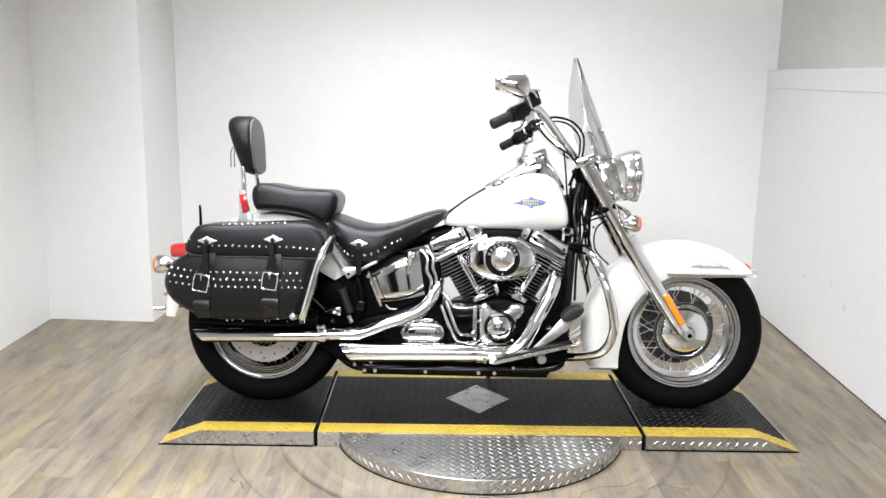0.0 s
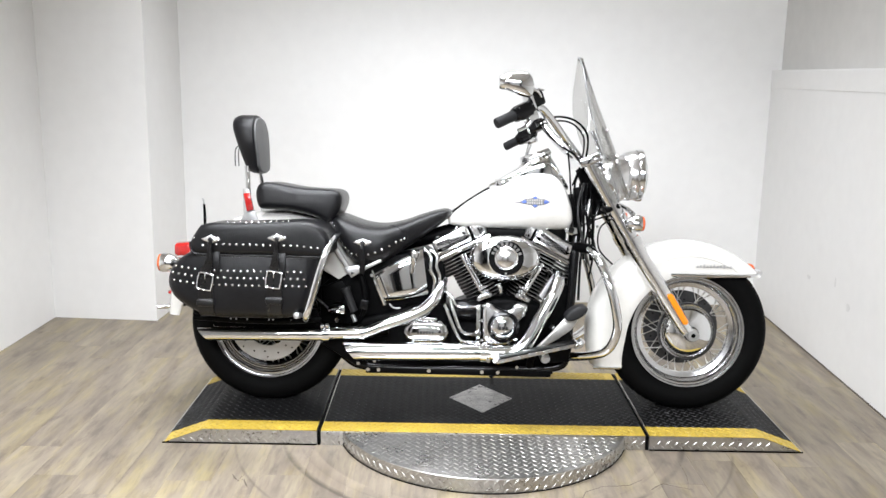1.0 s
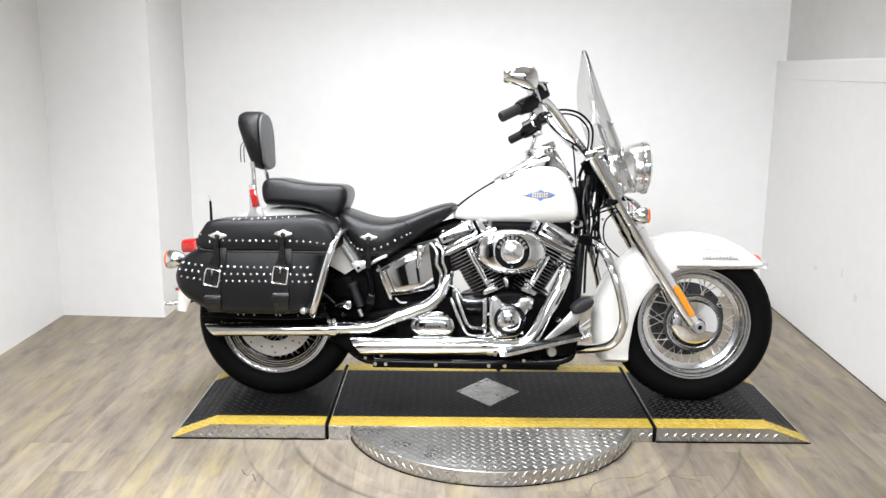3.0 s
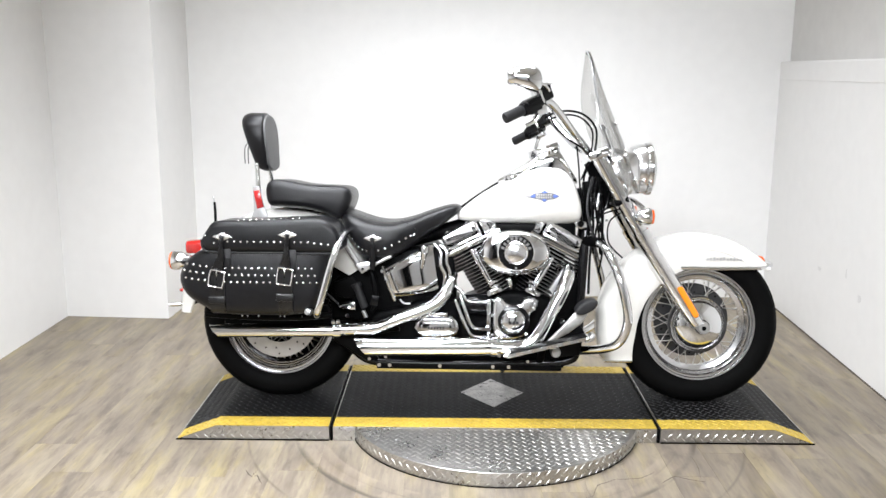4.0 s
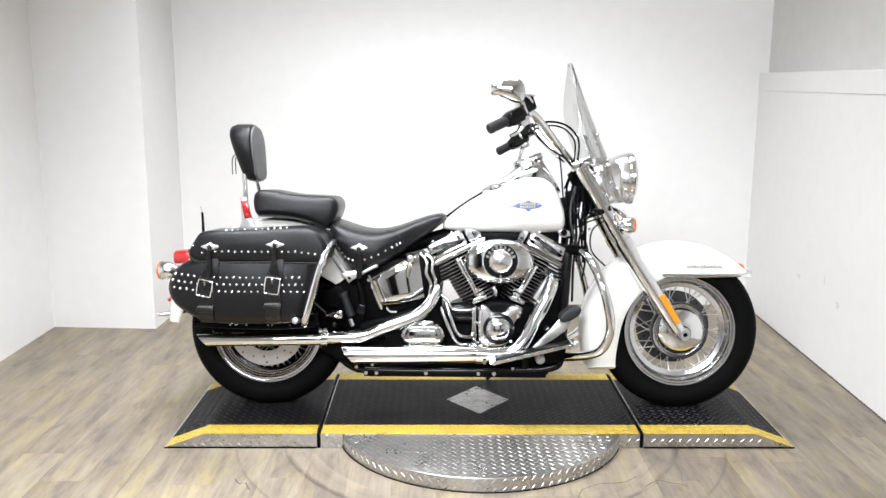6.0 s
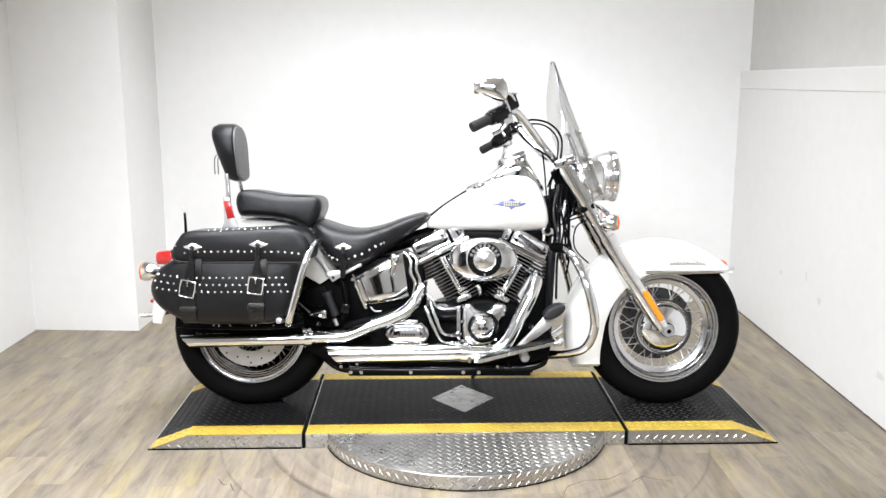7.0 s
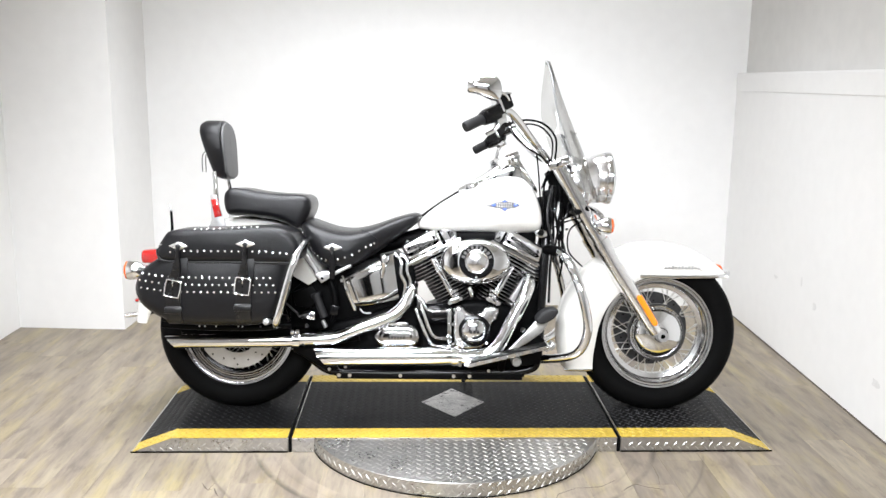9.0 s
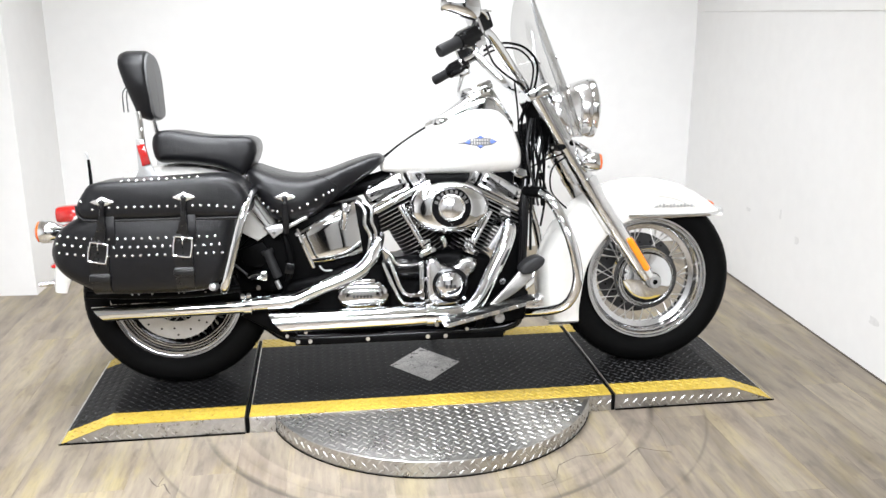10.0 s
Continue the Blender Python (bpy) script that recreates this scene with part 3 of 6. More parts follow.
spots = tread((DISC[0] - RAD, DISC[1] - RAD, RISE), (1, 0, 0), (0, 1, 0), 69, 69, PITCH,
              keep=lambda a, b: math.hypot(a - RAD, b - RAD) < RAD - 0.014 and not NEAR - 0.01 < b + DISC[1] - RAD < FAR + 0.01)
tagged(part("tread", lugs(spots, 0.0270, 0.0054, 0.0018), M_LUG_BRIGHT, disc, "raised bright tread pattern", smooth=False), kind="stuff")
spots = []
for i in range(206):
    a = 2 * math.pi * i / 206
    nrm, along, up = Vector((math.cos(a), math.sin(a), 0)), Vector((-math.sin(a), math.cos(a), 0)), Vector((0, 0, 1))
    for j in range(i % 2, 3, 2):
        w = (along + up * (1 if j % 2 == 0 else -1)).normalized()
        spots.append((Vector((*DISC, 0.0105 + j * 0.0155)) + nrm * RAD, w, nrm.cross(w), nrm))
tagged(part("rim_tread", lugs(spots, *LUG_TALL), M_LUG_BRIGHT, disc, "raised bright tread pattern", smooth=False), kind="stuff")

# ---- the motorcycle ----
# built upright in its own axes: x forward, y to its left side, z up from the deck; it leans on its side stand
bike = tagged(new("motorcycle"), "white cruiser motorcycle with studded black leather saddlebags and chrome engine", "motorcycle")
bike.matrix_world = pose(0.002, -0.034, DECK + 0.006, -6.5, 0, -1.4) @ Matrix.Scale(1.0127, 4)
FX, RX, AZ = 0.787, -0.826, 0.300


def swap(bm):
    """Turns a slab's thickness from y to x."""
    return turned(bm, Matrix(((0, 1, 0, 0), (1, 0, 0, 0), (0, 0, 1, 0), (0, 0, 0, 1))))


def aim(p, d):
    """A pose at p whose z points along d."""
    return Matrix.Translation(p) @ Vector(d).to_track_quat("Z", "Y").to_matrix().to_4x4()


def bolt(r=0.007, h=0.006):
    return lathe([(r * 0.9, -0.002), (r, 0), (r, h * 0.6), (r * 0.8, h), (r * 0.4, h)], (0, 0, 0), "z", 10)


BOLT = None


def put_bolt(parent, p, d=(0, -1, 0), scale=1.0):
    global BOLT
    m = aim(p, d) @ Matrix.Scale(scale, 4)
    if BOLT is None:
        BOLT = part("bolt", bolt(), M_CHROME, parent, m=m)
        return BOLT
    return again(BOLT, m, parent)


# wheels
def wheel(x, half, near_dome, rotor_y, rotor_r):
    w = part("wheel", lathe([(0.03, -half), (0.032, -half * 0.4), (0.032, half * 0.4), (0.03, half)], (x, 0, AZ), "y", 24), M_DARK, bike)
    k = half / 0.065
    prof = [(0.203, 0.044), (0.216, 0.047), (0.228, 0.058), (0.25, 0.0655), (0.276, 0.0645), (0.293, 0.054), (0.3035, 0.036), (0.3085, 0.015)]
    prof = [(r, -y * k) for r, y in prof] + [(r, y * k) for r, y in reversed(prof)]
    part("tyre", lathe(prof, (x, 0, AZ), "y", 96, loop=True), M_RUBBER, w, "black road tyre with shallow tread", angle=60)
    for side in (-1, 1):
        lip = [(0.2165, 0.058), (0.2150, 0.061), (0.2095, 0.0605), (0.2080, 0.056), (0.2060, 0.052), (0.2020, 0.0515), (0.2008, 0.0535), (0.1985, 0.0535), (0.1972, 0.047), (0.1960, 0.040), (0.192, 0.036), (0.205, 0.034)]
        part("rim", lathe([(r, side * y * k) for r, y in lip], (x, 0, AZ), "y", 80, loop=True), M_RIM, w, "polished steel rim", angle=30)
    barrel = [(0.1925, 0.0355), (0.186, 0.018), (0.176, 0.014), (0.169, 0.012)]
    barrel = [(r, -y * k) for r, y in barrel] + [(r, y * k) for r, y in reversed(barrel)]
    # rear barrel is coloured black for the shade deep inside the rim
    part("rim_barrel", lathe(barrel, (x, 0, AZ), "y", 80, loop=True), M_RIM if near_dome else M_BLACKGLOSS, w, "rim barrel", angle=30)
    if not near_dome:
        for r in (0.1875, 0.1790):
            ring = [(r, -0.037 * k), (r - 0.0012, -0.0385 * k), (r - 0.0030, -0.0385 * k), (r - 0.0042, -0.037 * k), (r - 0.0042, -0.030 * k), (r, -0.030 * k)]
            part("rim_step", lathe(ring, (x, 0, AZ), "y", 80, loop=True), M_RIM, w, "polished inner rim step", angle=30)
    hub = [(0.0, -0.062), (0.03, -0.062), (0.034, -0.05), (0.075, -0.046), (0.078, -0.036), (0.04, -0.03), (0.036, 0.03), (0.075, 0.036), (0.075, 0.046), (0.03, 0.05), (0.0, 0.06)]
    hub = [(max(r, 0.001), y) for r, y in hub]
    part("hub", lathe(hub, (x, 0, AZ), "y", 40), M_CHROME, w, angle=35)
    spoke = None
    for i in range(40):
        side = -1 if i % 2 else 1
        cross = 1 if (i // 2) % 2 else -1
        a = 2 * math.pi * i / 40
        b = a + cross * 0.62
        p0 = Vector((x + 0.07 * math.cos(b), side * 0.04, AZ + 0.07 * math.sin(b)))
        p1 = Vector((x + 0.170 * math.cos(a), side * 0.006, AZ + 0.170 * math.sin(a)))
        m = aim(p0, p1 - p0)
        if spoke is None:
            ln = (p1 - p0).length
            spoke = part("spoke", lathe([(0.0018, 0), (0.0018, ln * 0.86), (0.0034, ln * 0.87), (0.0034, ln)], (0, 0, 0), "z", 6), M_LUG_BRIGHT, w, m=m)
        else:
            again(spoke, m)
    rot = part("brake_rotor", lathe([(0.088, -0.0025), (rotor_r, -0.0025), (rotor_r, 0.0025), (0.088, 0.0025)], (x, rotor_y, AZ), "y", 56, loop=True),
               M_BRUSHED if rotor_y < 0 else M_DARK, w, "drilled steel brake rotor", angle=20)
    hole = None
    for i in range(24):
        a = 2 * math.pi * (i + 0.3 * (i % 3)) / 24
        r = rotor_r - 0.014 - 0.011 * (i % 3)
        for s in (-1, 1):
            m = Matrix.Translation((x + r * math.cos(a), rotor_y + s * 0.0028, AZ + r * math.sin(a)))
            if hole is None:
                hole = part("rotor_hole", lathe([(0.0035, -0.0004), (0.0035, 0.0004)], (0, 0, 0), "y", 10), M_BLACK, w, m=m)
            else:
                again(hole, m)
    if near_dome:
        dome = [(0.104, -0.030), (0.106, -0.050), (0.100, -0.056), (0.097, -0.062), (0.092, -0.074), (0.07, -0.088), (0.045, -0.095), (0.03, -0.097)]
        part("hub_ring", lathe([(0.100, -0.05), (0.112, -0.05), (0.112, -0.034), (0.100, -0.034)], (x, 0, AZ), "y", 48, loop=True), M_DARK, w, "dark ring round the hub cover", angle=20)
        part("hub_cover", lathe(dome, (x, 0, AZ), "y", 48), M_CHROME, w, "domed chrome hub cover")
    if rotor_y < 0:
        # real pulley drawn oversize; its black also serves as the wheel's inner shade
        part("belt_pulley", lathe([(0.04, 0.066), (0.180, 0.066), (0.182, 0.07), (0.182, 0.10), (0.178, 0.104), (0.04, 0.104)], (x, 0, AZ), "y", 48, loop=True), M_BLACK, w, "black belt drive pulley, oversize to stand in for shade behind the spokes", angle=30)
    # tread blocks on the shoulders
    k2 = half / 0.065
    block = None
    for i in range(60):
        a = 2 * math.pi * i / 60
        for s in (-1, 1):
            m = pose(x, 0, AZ) @ Matrix.Rotation(a, 4, "Y") @ Matrix.Rotation(math.pi if s > 0 else 0, 4, "Z")
            if block is None:
                r0 = [Vector((0.006, -0.054 * k2, 0.2935)), Vector((-0.004, -0.038 * k2, 0.3045)), Vector((-0.008, -0.018 * k2, 0.3105))]
                ring = []
                for p in r0:
                    ring.append([p + Vector((-0.0135, 0, -0.003)), p + Vector((-0.0128, 0, -0.0004)), p + Vector((0.0128, 0, -0.0004)), p + Vector((0.0135, 0, -0.003))])
                block = part("tread_block", grid_mesh(ring), M_RUBBER, w, m=m, smooth=False)
            else:
                again(block, m)
    return w


front_wheel = wheel(FX, 0.065, True, 0.062, 0.146)
rear_wheel = wheel(RX, 0.075, False, -0.078, 0.147)


# fenders
def fender(name, x, angles, outer, inner, half, label, seg=18, parent=None, slant=0.0):
    """A valanced fender round an axle: radii of the crown and of the skirt's edge at the angles (degrees from forward, up); slant cuts the last end level."""
    keys = spline([Vector((a, o, i)) for a, o, i in zip(angles, outer, inner)], 5)
    rings = []
    for a, ro, ri in keys:
        lean = slant * max(0.0, (a - angles[-1] + 24) / 24) ** 1.5

        def spot(y, r):
            b = radians(a + lean * (ro - r) / (ro - ri))
            return (x + math.cos(b) * r, y, AZ + math.sin(b) * r)

        shape = []
        deep = min(0.060, (ro - ri) * 0.75)
        shoulder = ro - deep
        lo = ri
        for t in (0, 0.35, 0.7):
            shape.append((-half, lo + (shoulder - lo) * t))
        for j in range(seg + 1):
            b = math.pi * j / seg
            shape.append((-half * math.copysign(abs(math.cos(b)) ** 0.75, math.cos(b)), shoulder + deep * math.sin(b) ** 0.8))
        for t in (0.7, 0.35, 0):
            shape.append((half, lo + (shoulder - lo) * t))
        ins = [(y * 0.965, r - 0.004) for y, r in shape]
        ring = [spot(y, r) for y, r in shape] + [spot(y, r) for y, r in reversed(ins)]
        rings.append(ring)
    ob = part(name, grid_mesh(rings), M_PAINT, parent or bike, label, angle=50)
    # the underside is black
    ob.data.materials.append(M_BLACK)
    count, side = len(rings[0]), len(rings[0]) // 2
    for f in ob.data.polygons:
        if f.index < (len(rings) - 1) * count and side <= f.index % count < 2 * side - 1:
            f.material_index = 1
    return ob


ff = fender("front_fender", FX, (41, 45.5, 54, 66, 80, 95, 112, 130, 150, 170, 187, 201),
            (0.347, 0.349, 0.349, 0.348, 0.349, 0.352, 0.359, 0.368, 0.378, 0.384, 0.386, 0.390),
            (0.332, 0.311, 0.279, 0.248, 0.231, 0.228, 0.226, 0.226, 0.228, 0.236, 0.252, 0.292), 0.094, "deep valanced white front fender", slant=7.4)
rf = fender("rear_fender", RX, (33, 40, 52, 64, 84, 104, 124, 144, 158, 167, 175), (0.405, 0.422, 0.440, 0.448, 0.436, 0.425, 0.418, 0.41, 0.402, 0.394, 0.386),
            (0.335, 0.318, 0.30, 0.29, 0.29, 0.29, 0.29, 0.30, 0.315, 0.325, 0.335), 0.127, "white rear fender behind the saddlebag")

# front fender trim, tip lamp and script
part("trim_strip", tube([(0.705, -0.0965, 0.523), (0.85, -0.0975, 0.522), (0.99, -0.0965, 0.525), (1.048, -0.068, 0.531), (1.064, 0, 0.535),
                         (1.048, 0.068, 0.531), (0.99, 0.0965, 0.525)], 0.0072, 8), M_CHROME, ff, "thin chrome edge strip")
part("rear_trim", tube([(FX + r * math.cos(radians(b)), -0.097, AZ + r * math.sin(radians(b))) for r, b in ((0.294, 208.3), (0.34, 204.4), (0.388, 201.0))], 0.005, 8), M_CHROME, ff, "chrome lower edge strip")
part("crease", tube([(FX + r * math.cos(radians(a)), -0.0930, AZ + r * math.sin(radians(a))) for a, r in ((50, 0.290), (58, 0.292), (70, 0.293), (82, 0.294), (94, 0.295), (106, 0.296), (120, 0.294))], [0.0015, 0.0036, 0.004, 0.004, 0.004, 0.0036, 0.0015], 8), M_PAINT, ff)
part("fender_lamp", hull([(1.008, 0.560, 0.548, 0.010), (1.020, 0.565, 0.542, 0.020), (1.038, 0.560, 0.536, 0.022), (1.047, 0.549, 0.538, 0.012)]), M_ORANGE, ff, "small orange lamp on the fender tip")
bars = [box(0.80 + 0.0125 * i, 0.807 + 0.0125 * i, -0.0985, -0.0955, 0.551 + 0.002 * (i % 2), 0.560 + 0.003 * ((i * 7) % 3), 0.0008, 1) for i in range(11)]
part("script_badge", merged(*bars, box(0.795, 0.94, -0.0983, -0.0955, 0.5535, 0.556, 0.0005, 1)), M_BRUSHED, ff, "small silver script badge")

# fork
for s in (-1, 1):
    fork = part("fork_leg", tube([(0.556, s * 0.118, 0.640), (0.60, s * 0.118, 0.566), (0.69, s * 0.118, 0.43), (0.745, s * 0.118, 0.345), (0.768, s * 0.118, 0.312)],
                                 [0.031, 0.0315, 0.031, 0.029, 0.026], 18), M_DISC, bike, "satin aluminium lower fork leg")
    part("axle_boss", lathe([(0.001, -0.024), (0.024, -0.024), (0.028, -0.018), (0.028, 0.018), (0.024, 0.024), (0.001, 0.024)], (FX - 0.004, s * 0.112, AZ + 0.004), "y", 24), M_CHROME, fork, angle=30)
    part("collar", tube([(0.545, s * 0.118, 0.659), (0.562, s * 0.118, 0.630)], 0.034, 18, 1), M_CHROME, fork)
    cover = part("fork_cover", tube([(0.372, s * 0.118, 0.955), (0.46, s * 0.118, 0.80), (0.552, s * 0.118, 0.645)], [0.027, 0.028, 0.028], 18), M_CHROME, bike, "chrome upper fork cover")
    if s < 0:
        ends, w = ((0.694, 0.447), (0.752, 0.353)), 0.0115
        glint = [(ends[k][0] + w * math.cos(a), ends[k][1] + w * math.sin(a)) for k, a0 in ((0, 32), (1, 212)) for a in [radians(a0 + 18 * i) for i in range(11)]]
        part("reflector", slab(glint, -0.157, -0.142, 0.004), M_AMBER, fork, "long amber side reflector")
    part("axle_cap", lathe([(0.009, 0.0), (0.019, 0.0), (0.022, s * -0.004), (0.024, s * -0.02), (0.009, s * -0.02)], (FX, s * 0.146, AZ), "y", 24, loop=True), M_SILVER, fork, "satin axle clamp boss", angle=30)
    part("axle_hole", lathe([(0.001, 0), (0.0088, 0), (0.0088, s * -0.003), (0.001, s * -0.003)], (FX, s * 0.1430, AZ), "y", 14), M_BLACK, fork, angle=30)

# steering head, nacelle, headlight
head = part("steering_head", tube([(0.372, 0, 0.92), (0.452, 0, 0.745)], 0.030, 18, 1), M_BLACK, bike)
part("upper_clamp", slab([(0.33, 0.945), (0.41, 0.975), (0.43, 0.945), (0.35, 0.915)], -0.15, 0.15, 0.01), M_CHROME, head, "chrome fork clamp")
part("lower_clamp", slab([(0.44, 0.772), (0.49, 0.79), (0.50, 0.77), (0.45, 0.752)], -0.145, 0.145, 0.008), M_BLACK, head)
nac = part("headlight_nacelle", hull([(0.40, 0.93, 0.86, 0.09), (0.44, 0.955, 0.80, 0.135), (0.49, 0.965, 0.78, 0.13), (0.53, 0.965, 0.80, 0.105), (0.545, 0.955, 0.815, 0.09)], power=2.3), M_DISC, bike, "chrome headlight nacelle")
hl = part("headlight", lathe([(0.001, 0.485), (0.06, 0.49), (0.085, 0.515), (0.094, 0.545), (0.097, 0.575), (0.092, 0.583)], (0.011, 0, 0.893), "x", 40), M_DISC, bike, "round chrome headlight")
part("lens", lathe([(0.0915, 0.580), (0.085, 0.592), (0.06, 0.602), (0.03, 0.607), (0.001, 0.608)], (0.011, 0, 0.893), "x", 40), M_CLEAR, hl, "clear headlight lens")
part("visor", lathe([(0.097, 0.565), (0.1, 0.57), (0.1, 0.585), (0.096, 0.588), (0.093, 0.58)], (0.011, 0, 0.893), "x", 40, loop=True), M_CHROME, hl)
for s in (-1, 1):
    sig = part("turn_signal", lathe([(0.001, 0.52), (0.018, 0.523), (0.028, 0.535), (0.032, 0.565), (0.030, 0.572)], (0, s * 0.17, 0.717), "x", 24), M_CHROME, bike, "chrome front turn signal")
    part("lens", lathe([(0.0295, 0.571), (0.026, 0.580), (0.014, 0.585), (0.001, 0.586)], (0, s * 0.17, 0.717), "x", 24), M_ORANGE, sig, "amber lens")
    part("stalk", tube([(0.51, s * 0.05, 0.78), (0.525, s * 0.11, 0.77), (0.54, s * 0.17, 0.752)], 0.009, 10), M_CHROME, sig)

# windshield
def shield_point(u, v, t=0.0):
    """u across -1 to 1, v up 0 to 1."""
    z = 0.80 + 0.535 * v
    x = 0.553 - 0.085 * v - 0.20 * v ** 1.6 + 0.09 * v ** 3
    w = 0.235 * (1 - 0.94 * max(0, (v - 0.45) / 0.55) ** 2.6) * (0.86 + 0.14 * min(1, v * 3))
    sag = (0.078 - 0.030 * v) * (w / 0.235) ** 2 * u * u + 0.012 * u ** 4
    drop = 0.0
    return Vector((x - sag - t, u * w, z + drop))


rings = []
for j in range(25):
    v = j / 24
    rings.append([shield_point(-1 + i / 12, v) for i in range(25)] + [shield_point(1 - i / 12, v, 0.0045) for i in range(25)])
shield = part("windshield", grid_mesh(rings), M_GLASS, bike, "tall smoke-tinted clear windshield", angle=50)
shield.visible_shadow = False
for s in (-1, 1):
    part("bracket", tube([shield_point(s * 0.55, v, 0.010) for v in (0.05, 0.2, 0.35, 0.5)], 0.009, 10, flat=0.35), M_CHROME, shield, "chrome windshield bracket")
    for v in (0.1, 0.3, 0.48):
        put_bolt(shield, shield_point(s * 0.55, v, -0.001), (1, 0, 0.3))
part("band", tube([shield_point(u, 0.29, 0.012) for u in (-0.98, -0.5, 0, 0.5, 0.98)], 0.011, 10, flat=0.4), M_CHROME, shield, "horizontal chrome windshield band")
part("edge_moulding", tube([shield_point(-1.0, v, 0.002) for v in [i / 12 for i in range(13)]], 0.0026, 6, 2), M_EDGE, shield)

# handlebar and controls
bar = part("handlebar", tube([(0.03, -0.44, 1.060), (0.09, -0.41, 1.090), (0.14, -0.385, 1.114), (0.185, -0.345, 1.108), (0.285, -0.22, 1.005), (0.345, -0.10, 0.955), (0.36, 0, 0.945),
                              (0.352, 0.10, 0.955), (0.332, 0.20, 0.986), (0.285, 0.28, 1.046), (0.243, 0.345, 1.10), (0.212, 0.375, 1.098), (0.16, 0.402, 1.050), (0.10, 0.44, 1.012)], 0.0155, 14), M_CHROME, bike, "swept-back chrome handlebar")
for s, a, b in ((-1, (0.020, -0.445, 1.055), (0.092, -0.409, 1.091)), (1, (0.094, 0.443, 1.009), (0.160, 0.402, 1.044))):
    a, b = Vector(a), Vector(b)
    d = b - a
    grip = part("grip", tube([a, a + d * 0.06, a + d * 0.5, a + d * 0.95, b], [0.014, 0.0185, 0.018, 0.0185, 0.021], 18, 3), M_GRIP, bar, "ribbed black rubber grip")
    sw = b + d * 0.30
    turn = aim(sw, d)
    part("switch_housing", turned(merged(turned(box(-0.024, 0.024, -0.026, 0.026, -0.028, 0.028, 0.008, 3), Matrix.Identity(4)), lathe([(0.024, -0.04), (0.026, -0.03), (0.026, 0.03), (0.02, 0.045)], (0, 0, 0), "z", 20)), turn), M_BLACKGLOSS, bar, "black switch housing")
    mc = b + d * 0.72 + Vector((0.006, -0.01 * s, 0.030))
    part("master_cylinder", turned(box(-0.03, 0.03, -0.028, 0.028, -0.024, 0.024, 0.008, 3), aim(mc, d)), M_BLACKGLOSS, bar, "black fluid reservoir")
    part("clamp_band", turned(box(-0.032, 0.032, -0.030, 0.030, -0.006, 0.004, 0.004, 2), aim(mc - d.normalized() * 0.022, d)), M_CHROME, bar, "chrome clamp band")
    part("reservoir_cap", turned(box(-0.031, 0.031, -0.027, 0.027, 0.0, 0.006, 0.002, 2), Matrix.Translation(mc + Vector((0, 0, 0.024)))), M_CHROME, bar)
    if s < 0:
        lever = [b + d * 0.42 + Vector((0.016, 0, -0.016)), b + d * 0.1 + Vector((0.038, 0.0, -0.026)), a + d * 0.75 + Vector((0.046, 0.01, -0.034)), a + d * 0.42 + Vector((0.044, 0.01, -0.036))]
    else:
        lever = [b + d * 0.42 + Vector((0.016, 0, -0.02)), b + d * 0.2 + Vector((0.020, 0, -0.05)), b + d * 0.1 + Vector((0.016, 0, -0.085)), b + d * 0.12 + Vector((0.022, 0, -0.105))]
    part("lever", tube(lever, [0.009, 0.008, 0.0065, 0.006], 10, flat=0.6), M_CHROME, bar, "chrome hand lever")
    part("perch", turned(box(-0.018, 0.018, -0.016, 0.016, -0.02, 0.02, 0.005, 2), aim(b + d * 0.5 + Vector((0.012, 0, -0.022)), d)), M_CHROME, bar, "chrome lever perch")
mir = part("mirror", turned(hull([(-0.063, 0.022, -0.012, 0.018), (-0.061, 0.029, -0.017, 0.026), (-0.035, 0.042, -0.026, 0.036), (0.010, 0.048, -0.040, 0.038), (0.040, 0.043, -0.046, 0.032), (0.056, 0.028, -0.040, 0.020), (0.063, 0.006, -0.026, 0.006)], power=2.2, per=6),
                            Matrix.Translation((0.086, -0.425, 1.187)) @ Matrix.Scale(0.92, 4)), M_CHROME, bike, "chrome teardrop mirror")
part("stem", tube([(0.135, -0.425, 1.175), (0.158, -0.41, 1.166), (0.172, -0.385, 1.145), (0.165, -0.375, 1.12)], 0.006, 10), M_CHROME, mir)

# cables
cab = part("clutch_cable", tube([(0.165, -0.36, 1.065), (0.200, -0.30, 1.084), (0.255, -0.25, 1.095), (0.310, -0.24, 1.082), (0.352, -0.22, 1.043), (0.366, -0.17, 0.996), (0.363, -0.10, 0.931), (0.335, -0.08, 0.856), (0.345, -0.08, 0.76)], 0.004, 8), M_BLACK, bike, "black control cables looping from the bars")
part("cable", tube([(0.165, -0.36, 1.05), (0.200, -0.30, 1.068), (0.256, -0.25, 1.081), (0.302, -0.24, 1.070), (0.340, -0.22, 1.033), (0.352, -0.17, 0.99), (0.350, -0.10, 0.925), (0.325, -0.08, 0.85)], 0.0032, 8), M_BLACK, cab)
part("cable", tube([(0.180, -0.30, 1.085), (0.196, -0.27, 1.056), (0.217, -0.25, 1.027), (0.258, -0.24, 0.994), (0.309, -0.22, 0.964), (0.345, -0.15, 0.935)], 0.0032, 8), M_BLACK, cab)
part("cable", tube([(0.288, -0.18, 1.03), (0.298, -0.15, 0.97), (0.306, -0.15, 0.90), (0.313, -0.14, 0.83), (0.33, -0.12, 0.72)], 0.003, 8), M_BLACK, cab)
part("cable", tube([(0.40, -0.1, 0.80), (0.385, -0.12, 0.70), (0.41, -0.11, 0.62), (0.395, -0.1, 0.5)], 0.004, 8), M_BLACK, cab)
